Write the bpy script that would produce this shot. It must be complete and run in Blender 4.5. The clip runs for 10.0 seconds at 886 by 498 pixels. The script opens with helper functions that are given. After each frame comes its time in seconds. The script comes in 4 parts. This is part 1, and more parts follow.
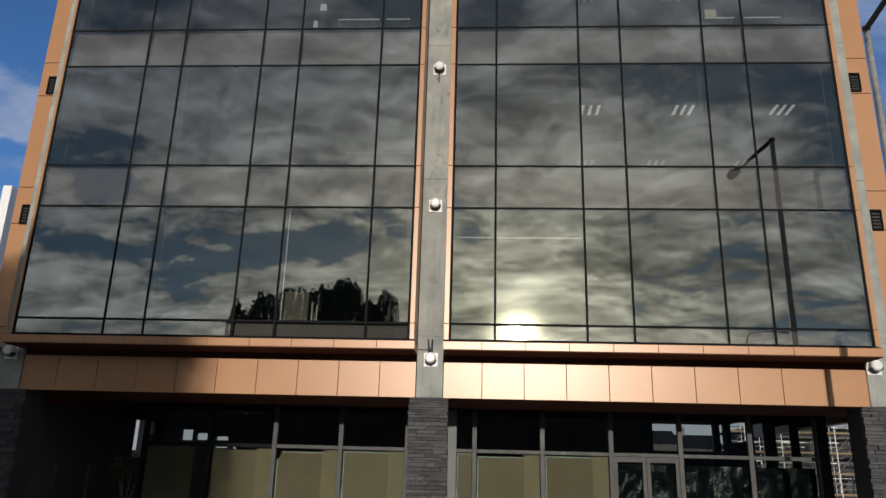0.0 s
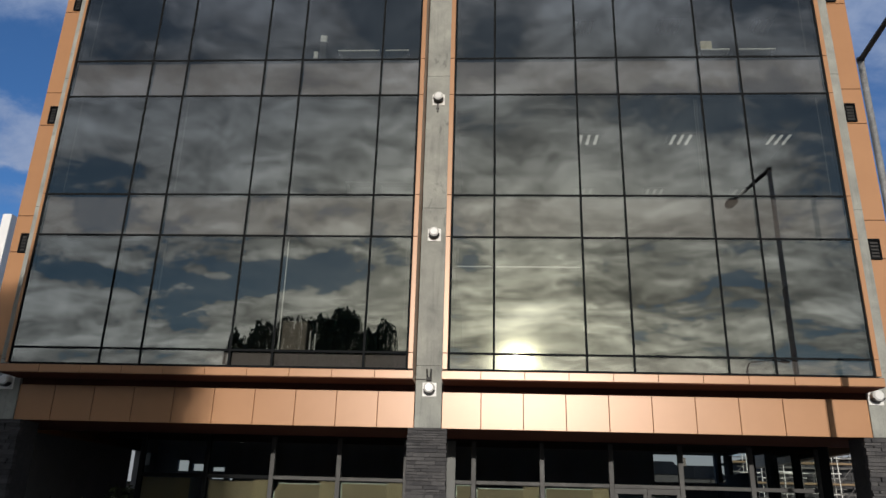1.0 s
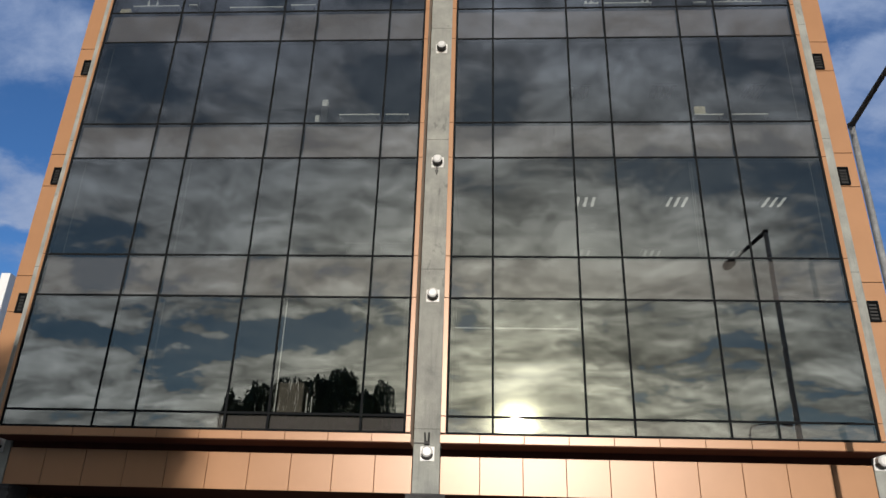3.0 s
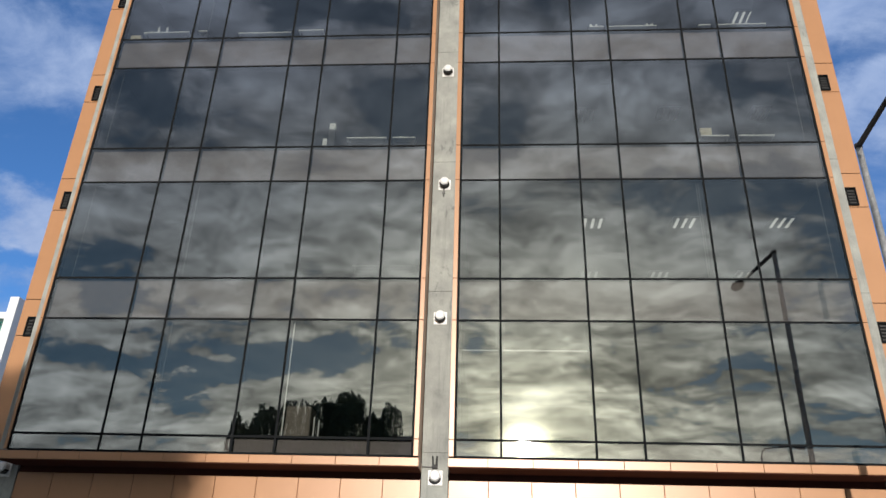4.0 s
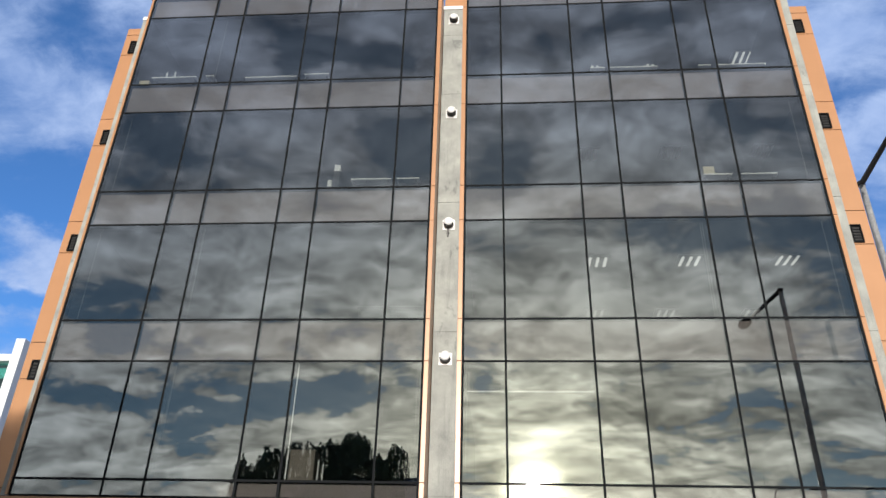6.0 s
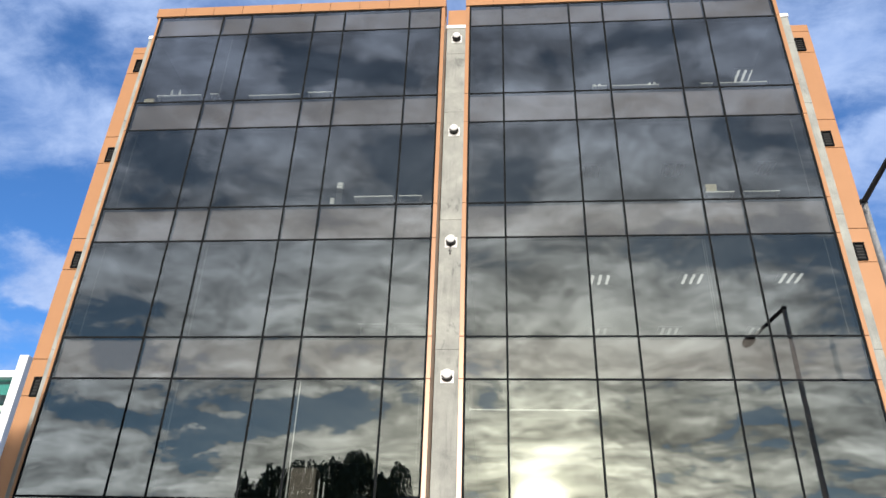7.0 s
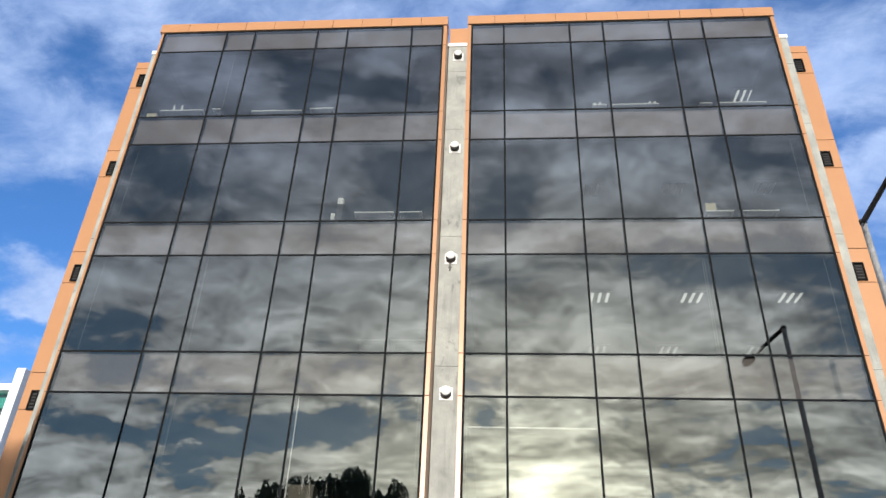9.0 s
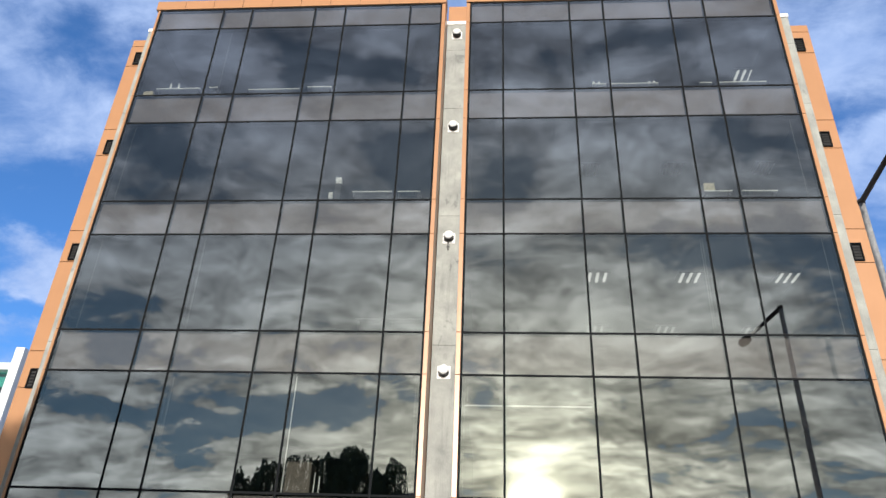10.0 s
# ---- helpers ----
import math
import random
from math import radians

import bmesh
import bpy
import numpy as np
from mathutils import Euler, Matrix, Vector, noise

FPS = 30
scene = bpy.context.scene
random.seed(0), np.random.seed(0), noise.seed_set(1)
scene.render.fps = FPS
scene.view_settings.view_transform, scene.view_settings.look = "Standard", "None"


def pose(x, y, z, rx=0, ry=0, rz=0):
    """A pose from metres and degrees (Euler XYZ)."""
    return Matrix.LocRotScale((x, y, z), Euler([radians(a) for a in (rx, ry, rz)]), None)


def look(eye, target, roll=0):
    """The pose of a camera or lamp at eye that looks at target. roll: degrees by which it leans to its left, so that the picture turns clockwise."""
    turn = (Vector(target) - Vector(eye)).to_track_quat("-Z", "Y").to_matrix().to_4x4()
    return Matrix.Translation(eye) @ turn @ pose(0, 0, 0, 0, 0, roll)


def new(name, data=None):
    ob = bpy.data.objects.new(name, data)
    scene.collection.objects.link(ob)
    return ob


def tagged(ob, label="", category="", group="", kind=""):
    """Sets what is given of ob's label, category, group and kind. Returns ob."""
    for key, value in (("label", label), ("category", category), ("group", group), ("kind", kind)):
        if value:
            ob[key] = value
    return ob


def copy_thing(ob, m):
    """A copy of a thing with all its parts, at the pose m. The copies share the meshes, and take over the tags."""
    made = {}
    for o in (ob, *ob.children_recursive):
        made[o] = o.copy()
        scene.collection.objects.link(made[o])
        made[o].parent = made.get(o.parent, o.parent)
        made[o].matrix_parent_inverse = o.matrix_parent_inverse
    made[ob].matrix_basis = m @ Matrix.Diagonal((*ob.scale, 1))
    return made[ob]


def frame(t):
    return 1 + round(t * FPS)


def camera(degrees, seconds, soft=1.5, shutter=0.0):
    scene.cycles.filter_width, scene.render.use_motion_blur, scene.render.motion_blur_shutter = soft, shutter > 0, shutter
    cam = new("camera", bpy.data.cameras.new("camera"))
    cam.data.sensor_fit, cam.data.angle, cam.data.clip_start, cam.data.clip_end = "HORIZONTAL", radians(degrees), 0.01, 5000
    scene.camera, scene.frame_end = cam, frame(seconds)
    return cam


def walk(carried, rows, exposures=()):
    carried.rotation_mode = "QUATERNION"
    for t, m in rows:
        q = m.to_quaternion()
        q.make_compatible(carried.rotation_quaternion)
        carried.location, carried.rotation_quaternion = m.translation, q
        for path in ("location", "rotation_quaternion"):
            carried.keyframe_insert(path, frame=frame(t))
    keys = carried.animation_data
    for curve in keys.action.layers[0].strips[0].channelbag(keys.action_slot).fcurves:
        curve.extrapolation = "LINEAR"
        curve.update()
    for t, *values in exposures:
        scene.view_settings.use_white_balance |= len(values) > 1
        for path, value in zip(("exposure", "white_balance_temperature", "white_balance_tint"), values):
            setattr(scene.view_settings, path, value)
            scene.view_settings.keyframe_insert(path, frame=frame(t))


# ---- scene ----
cam = camera(61.92, 10.0)
PATH = [
    (0, (0.003, -15.871, 1.536), (-0.2302, -12.0590, 2.7239), 1.57),
    (0.5, (0.010, -15.862, 1.543), (-0.2080, -12.0715, 2.8020), 1.60),
    (1, (0.013, -15.865, 1.554), (-0.2171, -12.1008, 2.8873), 1.60),
    (1.5, (0.001, -15.866, 1.548), (-0.2177, -12.1386, 2.9821), 1.66),
    (2, (0.009, -15.883, 1.560), (-0.2300, -12.1849, 3.0663), 1.77),
    (2.5, (0.015, -15.897, 1.575), (-0.1987, -12.2257, 3.1484), 1.75),
    (4, (0.008, -15.899, 1.577), (-0.2546, -12.3070, 3.3180), 1.81),
    (4.5, (0.021, -15.901, 1.595), (-0.2459, -12.3361, 3.3885), 1.89),
    (5, (0.014, -15.923, 1.621), (-0.2546, -12.3793, 3.4566), 1.82),
    (5.5, (0.021, -15.920, 1.621), (-0.2591, -12.4011, 3.5018), 1.68),
    (7, (0.112, -15.936, 1.649), (-0.2060, -12.4861, 3.6477), 1.98),
    (7.5, (0.099, -15.938, 1.633), (-0.2152, -12.5120, 3.6740), 1.92),
    (8, (0.100, -15.955, 1.656), (-0.2168, -12.5472, 3.7268), 1.96),
    (8.5, (0.078, -15.950, 1.645), (-0.2345, -12.5486, 3.7265), 2.24),
    (9, (0.091, -15.954, 1.648), (-0.2217, -12.5483, 3.7220), 2.47),
    (9.5, (0.099, -15.949, 1.644), (-0.2150, -12.5306, 3.6965), 2.45),
    (10, (0.104, -15.920, 1.601), (-0.2011, -12.4633, 3.5901), 2.50),
]
EXPOSURES = [(0.0, -0.42, 6400, 10), (2.5, -0.38, 6400, 10), (4.0, 0.10, 6300, 10), (5.0, 0.26, 6250, 10), (7.0, 0.48, 6200, 10), (9.0, 0.55, 6200, 10), (10.0, 0.51, 6200, 10)]
walk(cam, [(t, look(eye, target, roll)) for t, eye, target, roll in PATH], EXPOSURES)

# ---- light ----
SUN = Vector((0.044, -0.981, 0.1885)).normalized()
sun = new("sun", bpy.data.lights.new("sun", "SUN"))
sun.data.energy, sun.data.angle, sun.data.color = 4.3, radians(0.9), (1.0, 0.92, 0.82)
sun.matrix_world = look(SUN * 120, (0, 0, 0))

world = bpy.data.worlds.new("sky")
scene.world = world
world.use_nodes = True


class Graph:
    """Small helper to wire shader nodes."""

    def __init__(self, tree):
        self.tree = tree
        tree.nodes.clear()

    def add(self, kind, **sets):
        n = self.tree.nodes.new(kind)
        for k, v in sets.items():
            setattr(n, k, v)
        return n

    def link(self, a, b):
        self.tree.links.new(a, b)

    def put(self, socket, v):
        if isinstance(v, bpy.types.NodeSocket):
            self.link(v, socket)
        else:
            socket.default_value = v

    def math(self, op, a, b=0.0, c=0.0, clamp=False):
        n = self.add("ShaderNodeMath", operation=op, use_clamp=clamp)
        for s, v in zip(n.inputs, (a, b, c)):
            self.put(s, v)
        return n.outputs[0]

    def span(self, v, a, b, lo=0.0, hi=1.0, smooth=False):
        n = self.add("ShaderNodeMapRange", interpolation_type="SMOOTHSTEP" if smooth else "LINEAR")
        for s, x in zip(n.inputs, (v, a, b, lo, hi)):
            self.put(s, x)
        return n.outputs[0]

    def mix(self, f, a, b):
        n = self.add("ShaderNodeMix", data_type="RGBA")
        for s, x in zip((n.inputs[0], n.inputs[6], n.inputs[7]), (f, a, b)):
            self.put(s, x)
        return n.outputs[2]

    def noise(self, vec, scale, detail=4.0, rough=0.55, distort=0.0):
        n = self.add("ShaderNodeTexNoise")
        self.put(n.inputs["Vector"], vec)
        for k, v in (("Scale", scale), ("Detail", detail), ("Roughness", rough), ("Distortion", distort)):
            n.inputs[k].default_value = v
        return n.outputs["Fac"]

    def stretch(self, vec, scale, loc=(0, 0, 0)):
        n = self.add("ShaderNodeMapping")
        self.link(vec, n.inputs[0])
        n.inputs["Scale"].default_value = scale
        n.inputs["Location"].default_value = loc
        return n.outputs[0]

    def warped(self, vec, by, scale, detail, size):
        """The coordinates vec, pushed about by a noise over the coordinates by."""
        n = self.add("ShaderNodeTexNoise")
        self.link(by, n.inputs["Vector"])
        for k, v in (("Scale", scale), ("Detail", detail), ("Roughness", 0.58)):
            n.inputs[k].default_value = v
        push = self.add("ShaderNodeVectorMath", operation="MULTIPLY_ADD")
        self.link(n.outputs["Color"], push.inputs[0])
        push.inputs[1].default_value = size
        push.inputs[2].default_value = [-v / 2 for v in size]
        total = self.add("ShaderNodeVectorMath", operation="ADD")
        self.link(vec, total.inputs[0])
        self.link(push.outputs[0], total.inputs[1])
        return total.outputs[0]


def build_sky():
    g = Graph(world.node_tree)
    out = g.add("ShaderNodeOutputWorld")
    back = g.add("ShaderNodeBackground")
    g.link(back.outputs[0], out.inputs[0])
    sky = g.add("ShaderNodeTexSky", sky_type="NISHITA", sun_disc=False, sun_elevation=math.asin(SUN.z),
                sun_rotation=math.atan2(SUN.x, SUN.y))
    sky.air_density, sky.dust_density, sky.ozone_density = 0.8, 0.3, 5.0
    way = g.add("ShaderNodeTexCoord").outputs["Generated"]
    sep = g.add("ShaderNodeSeparateXYZ")
    g.link(way, sep.inputs[0])
    x, y, z = sep.outputs
    low = g.math("ADD", g.math("ABSOLUTE", z), 0.36)
    flat = g.add("ShaderNodeCombineXYZ")
    g.link(g.math("DIVIDE", x, low), flat.inputs[0])
    g.link(g.math("DIVIDE", y, low), flat.inputs[1])
    flat = flat.outputs[0]
    sunside = g.span(y, -0.3, 0.3, 1, 0, True)
    # wind-torn coordinates for the noise and, more gently, for the banks
    torn_flat = g.warped(flat, flat, 3.2, 3.0, (0.17, 0.17, 0.0))
    base = g.noise(g.stretch(torn_flat, (0.85, 1.25, 1), (3.7, 1.3, 0)), 2.8, 8.0, 0.54)
    fine = g.noise(g.stretch(torn_flat, (0.9, 1.3, 1), (7.0, 2.0, 5)), 10.0, 8.0, 0.60)
    lump = g.noise(g.stretch(torn_flat, (0.95, 1.1, 1), (1.1, 4.2, 2)), 5.5, 10.0, 0.60)
    # the same field a step towards the sun: its slope lights the rims of the clouds
    lee = g.noise(g.stretch(torn_flat, (0.95, 1.1, 1), (1.1, 4.18, 2)), 5.5, 10.0, 0.60)
    rim = g.span(g.math("SUBTRACT", lump, lee), -0.08, 0.08, 0.74, 1.28)
    # long thin bars of cloud low over the horizon
    bars = g.noise(g.stretch(way, (2.6, 0.0, 15.0), (0.4, 0.0, 1.7)), 1.3, 8.0, 0.58, 0.5)
    bars = g.mix(g.math("MAXIMUM", g.span(z, 0.26, 0.40), g.span(x, -0.02, -0.22, 0.0, 0.8)), g.span(bars, 0.41, 0.54, 0.60, 1.14, True), (1, 1, 1, 1))
    torn = g.math("ADD", g.math("ADD", 0.5, g.math("MULTIPLY", g.math("SUBTRACT", base, 0.5), 0.55)), g.math("MULTIPLY", g.math("SUBTRACT", fine, 0.5), g.math("MULTIPLY", g.span(z, 0.26, 0.50, 0.92, 0.54), g.span(sunside, 0, 1, 0.7, 1.0))))
    torn = g.math("ADD", torn, g.span(sunside, 0, 1, 0.0, 0.07))
    torn = g.math("ADD", torn, g.math("MULTIPLY", g.span(sunside, 0, 1, 1, 0), g.span(z, 0.03, 0.16, 0.30, 0.0, True)))
    blown = g.warped(way, flat, 4.5, 7.0, (0.32, 0.32, 0.20))
    for side, banks in ((-1, SUNWARD_BANKS), (1, LEEWARD_BANKS)):
        for bx, bz, wide, tall, amount in banks:
            m = g.add("ShaderNodeMapping", vector_type="TEXTURE")
            g.link(blown, m.inputs[0])
            m.inputs["Location"].default_value = (bx, side * math.sqrt(1 - bx * bx - bz * bz), bz)
            m.inputs["Scale"].default_value = (wide * 1.7, max(wide, tall) * 2.2, tall * 1.7)
            far = g.add("ShaderNodeVectorMath", operation="LENGTH")
            g.link(m.outputs[0], far.inputs[0])
            torn = g.math("ADD", torn, g.span(far.outputs["Value"], 0.0, 1.0, amount, 0.0, True))
    soft = g.span(sunside, 0, 1, 0.17, g.span(z, 0.30, 0.60, 0.065, 0.10))
    edge = g.math("ADD", 0.47, g.span(sunside, 0, 1, 0.06, 0.0))
    cover = g.span(torn, g.math("SUBTRACT", edge, soft), g.math("ADD", edge, soft), 0, 1, True)
    # the high cloud towards the sun closes up: its gaps are only thinner grey
    cover = g.math("MAXIMUM", cover, g.math("MULTIPLY", sunside, g.span(z, 0.36, 0.60, 0.10, 0.42)))
    dot = g.add("ShaderNodeVectorMath", operation="DOT_PRODUCT")
    g.link(way, dot.inputs[0])
    dot.inputs[1].default_value = SUN
    near = g.math("MAXIMUM", dot.outputs["Value"], 0.0)
    halo = g.math("MULTIPLY", g.math("POWER", near, 10.0), HALO_WIDE)
    halo = g.math("ADD", halo, g.math("MULTIPLY", g.math("POWER", near, 160.0), HALO_MID))
    core = g.math("MULTIPLY", g.math("POWER", near, 2600.0), HALO_CORE)
    core = g.math("ADD", core, g.math("MULTIPLY", g.math("POWER", near, 36000.0), HALO_DISC))
    # thin cloud glows, thick cloud turns grey underneath
    thick = g.span(torn, 0.44, 0.74, 0.74, 1.26, True)
    shade = g.math("MULTIPLY", g.math("MULTIPLY", thick, rim), g.math("MULTIPLY", g.span(lump, 0.34, 0.66, 0.78, 1.18), g.span(fine, 0.34, 0.66, 0.81, 1.15)))
    shade = g.math("MULTIPLY", shade, bars)
    warm = g.mix(g.span(near, 0.90, 0.985), (0.345, 0.356, 0.354, 1), (0.415, 0.398, 0.335, 1))
    grey = g.mix(g.span(z, 0.16, 0.62), warm, (0.178, 0.200, 0.262, 1))
    dark = g.add("ShaderNodeVectorMath", operation="SCALE")
    g.link(grey, dark.inputs[0])
    g.link(shade, dark.inputs["Scale"])
    lit = g.mix(g.span(fine, 0.3, 0.7), (0.22, 0.32, 0.56, 1), (0.385, 0.48, 0.69, 1))
    lit = g.mix(g.span(z, 0.06, 0.20), (0.40, 0.42, 0.44, 1), lit)
    cloud = g.mix(sunside, lit, dark.outputs[0])
    blue = g.add("ShaderNodeVectorMath", operation="SCALE")
    g.link(sky.outputs[0], blue.inputs[0])
    blue.inputs["Scale"].default_value = SKY_STRENGTH
    haze = g.add("ShaderNodeVectorMath", operation="MULTIPLY")
    g.link(blue.outputs[0], haze.inputs[0])
    g.link(g.mix(sunside, (1, 1, 1, 1), (0.36, 0.31, 0.225, 1)), haze.inputs[1])
    both = g.add("ShaderNodeVectorMath", operation="SCALE")
    g.link(g.mix(cover, haze.outputs[0], cloud), both.inputs[0])
    g.link(g.span(sunside, 0, 1, 1.0, SUNWARD_GAIN), both.inputs["Scale"])
    glow = g.add("ShaderNodeVectorMath", operation="SCALE")
    glow.inputs[0].default_value = [SUNWARD_GAIN * v for v in (1.0, 0.91, 0.62)]
    g.link(g.math("ADD", g.math("MULTIPLY", halo, g.math("MULTIPLY", shade, g.span(cover, 0, 1, 0.35, 1.0))), core), glow.inputs["Scale"])
    total = g.add("ShaderNodeVectorMath", operation="ADD")
    g.link(both.outputs[0], total.inputs[0])
    g.link(glow.outputs[0], total.inputs[1])
    g.link(total.outputs[0], back.inputs[0])
    back.inputs[1].default_value = 1.0


SKY_STRENGTH, SUNWARD_GAIN = 0.17, 1.28
# broad cloud banks (+) and clear gaps (-): direction east and up, half width, half height, amount
SUNWARD_BANKS = [
    (-0.47, 0.365, 0.075, 0.032, -0.26), (-0.48, 0.275, 0.08, 0.03, -0.28), (-0.36, 0.272, 0.08, 0.030, -0.31), (-0.24, 0.28, 0.075, 0.032, -0.30),
    (-0.13, 0.325, 0.035, 0.026, -0.22), (0.30, 0.475, 0.10, 0.036, -0.20), (0.39, 0.425, 0.05, 0.05, -0.20), (-0.01, 0.345, 0.06, 0.012, -0.16),
    (0.31, 0.262, 0.10, 0.014, -0.22), (0.385, 0.212, 0.06, 0.014, -0.18), (0.20, 0.238, 0.09, 0.009, -0.16), (-0.235, 0.68, 0.055, 0.03, -0.22), (-0.15, 0.70, 0.04, 0.025, -0.16),
    (0.05, 0.69, 0.08, 0.028, -0.18), (0.185, 0.695, 0.06, 0.03, -0.16), (-0.12, 0.61, 0.05, 0.04, -0.17), (0.02, 0.58, 0.07, 0.03, -0.14),
    (0.25, 0.60, 0.05, 0.045, -0.18), (-0.42, 0.57, 0.07, 0.05, -0.09), (-0.015, 0.415, 0.05, 0.018, -0.14),
]
SUNWARD_BANKS += [
    (-0.42, 0.200, 0.18, 0.035, 0.26), (-0.39, 0.288, 0.05, 0.010, 0.16), (-0.21, 0.33, 0.09, 0.016, 0.20), (-0.125, 0.24, 0.05, 0.045, 0.26),
    (-0.33, 0.36, 0.10, 0.03, 0.12), (-0.34, 0.44, 0.13, 0.05, 0.12), (-0.17, 0.46, 0.10, 0.05, 0.10), (0.06, 0.45, 0.11, 0.05, 0.10),
    (0.20, 0.38, 0.16, 0.03, 0.14), (0.12, 0.26, 0.16, 0.05, 0.14), (-0.26, 0.59, 0.07, 0.05, 0.08), (0.06, 0.64, 0.07, 0.03, 0.10),
    (0.185, 0.61, 0.06, 0.05, 0.10), (0.16, 0.54, 0.14, 0.03, 0.08),
]
LEEWARD_BANKS = [
    (-0.53, 0.465, 0.06, 0.036, -0.18), (-0.54, 0.405, 0.06, 0.026, 0.24), (-0.55, 0.365, 0.06, 0.018, -0.18), (-0.56, 0.32, 0.07, 0.025, 0.14),
    (-0.51, 0.555, 0.07, 0.045, 0.13), (-0.49, 0.630, 0.06, 0.026, -0.16), (-0.50, 0.69, 0.08, 0.03, 0.06), (0.43, 0.535, 0.05, 0.040, 0.24),
    (0.39, 0.590, 0.05, 0.022, -0.14), (0.40, 0.66, 0.08, 0.04, 0.16), (0.44, 0.44, 0.05, 0.03, -0.10), (0.0, 0.76, 0.20, 0.04, 0.06),
]
HALO_WIDE, HALO_MID, HALO_CORE, HALO_DISC = 0.38, 1.05, 10.0, 110.0
build_sky()


# ---- materials ----
def material(name):
    m = bpy.data.materials.new(name)
    m.use_nodes = True
    g = Graph(m.node_tree)
    out = g.add("ShaderNodeOutputMaterial")
    return m, g, out


def surface(name, dark, light, rough=0.6, metal=0.0, scale=3.0, grain=60.0, bump=0.15, streak=0.0, per_object=0.0, spec=0.5, stretch=(1, 1, 1), vary=0.15, stain=0.0):
    """Two-scale varied opaque surface in object-independent (world) coordinates."""
    m, g, out = material(name)
    p = g.add("ShaderNodeBsdfPrincipled")
    g.link(p.outputs[0], out.inputs[0])
    pos = g.add("ShaderNodeNewGeometry").outputs["Position"]
    pos = g.stretch(pos, stretch)
    a = g.noise(pos, scale, 5.0, 0.6, 0.2)
    b = g.noise(pos, grain, 3.0, 0.6)
    f = g.math("ADD", g.math("MULTIPLY", a, 0.65), g.math("MULTIPLY", b, 0.35))
    if streak:
        s = g.noise(g.stretch(pos, (5.0, 5.0, 0.35)), 2.2, 6.0, 0.65)
        f = g.math("SUBTRACT", f, g.math("MULTIPLY", g.span(s, 0.52, 0.72), streak))
    if stain:
        s = g.noise(g.stretch(pos, (1.0, 1.0, 0.55)), 2.6, 7.0, 0.68, 0.6)
        f = g.math("SUBTRACT", f, g.math("MULTIPLY", g.span(s, 0.60, 0.66, 0.0, 1.0, True), stain))
    if per_object:
        r = g.add("ShaderNodeObjectInfo").outputs["Random"]
        f = g.math("ADD", f, g.math("MULTIPLY", g.math("SUBTRACT", r, 0.5), per_object))
    f = g.span(f, 0.3, 0.7)
    g.link(g.mix(f, (*dark, 1), (*light, 1)), p.inputs["Base Color"])
    g.link(g.span(a, 0.3, 0.7, rough * (1 - vary), min(1, rough * (1 + vary))), p.inputs["Roughness"])
    p.inputs["Metallic"].default_value = metal
    p.inputs["Specular IOR Level"].default_value = spec
    if bump:
        n = g.add("ShaderNodeBump")
        n.inputs["Strength"].default_value = bump
        n.inputs["Distance"].default_value = 0.02
        g.link(b, n.inputs["Height"])
        g.link(n.outputs[0], p.inputs["Normal"])
    return m


def coated_glass(name, mirror, through_tint, reflect_tint, wave=0.0012):
    m, g, out = material(name)
    shine = g.add("ShaderNodeBsdfGlossy")
    shine.inputs["Color"].default_value = (*reflect_tint, 1)
    shine.inputs["Roughness"].default_value = 0.0
    clear = g.add("ShaderNodeBsdfTransparent")
    clear.inputs["Color"].default_value = (*through_tint, 1)
    fres = g.add("ShaderNodeFresnel")
    fres.inputs[0].default_value = 1.5
    f = g.math("ADD", g.math("MULTIPLY", fres.outputs[0], 0.9), mirror, clamp=True)
    mixed = g.add("ShaderNodeMixShader")
    g.link(f, mixed.inputs[0])
    g.link(clear.outputs[0], mixed.inputs[1])
    g.link(shine.outputs[0], mixed.inputs[2])
    if wave:
        pos = g.add("ShaderNodeNewGeometry").outputs["Position"]
        rnd = g.add("ShaderNodeObjectInfo").outputs["Random"]
        off = g.add("ShaderNodeVectorMath", operation="ADD")
        g.link(pos, off.inputs[0])
        c = g.add("ShaderNodeCombineXYZ")
        g.link(g.math("MULTIPLY", rnd, 37.0), c.inputs[1])
        g.link(c.outputs[0], off.inputs[1])
        h = g.noise(off.outputs[0], 0.9, 1.5, 0.4)
        n = g.add("ShaderNodeBump")
        n.inputs["Strength"].default_value = 1.0
        n.inputs["Distance"].default_value = wave
        g.link(h, n.inputs["Height"])
        g.link(n.outputs[0], shine.inputs["Normal"])
    g.link(mixed.outputs[0], out.inputs[0])
    return m


def clear_back(name):
    m, g, out = material(name)
    c = g.add("ShaderNodeBsdfTransparent")
    c.inputs["Color"].default_value = (0.97, 0.98, 0.97, 1)
    g.link(c.outputs[0], out.inputs[0])
    return m


def glow(name, colour, strength):
    m, g, out = material(name)
    e = g.add("ShaderNodeEmission")
    e.inputs[0].default_value = (*colour, 1)
    e.inputs[1].default_value = strength
    g.link(e.outputs[0], out.inputs[0])
    return m


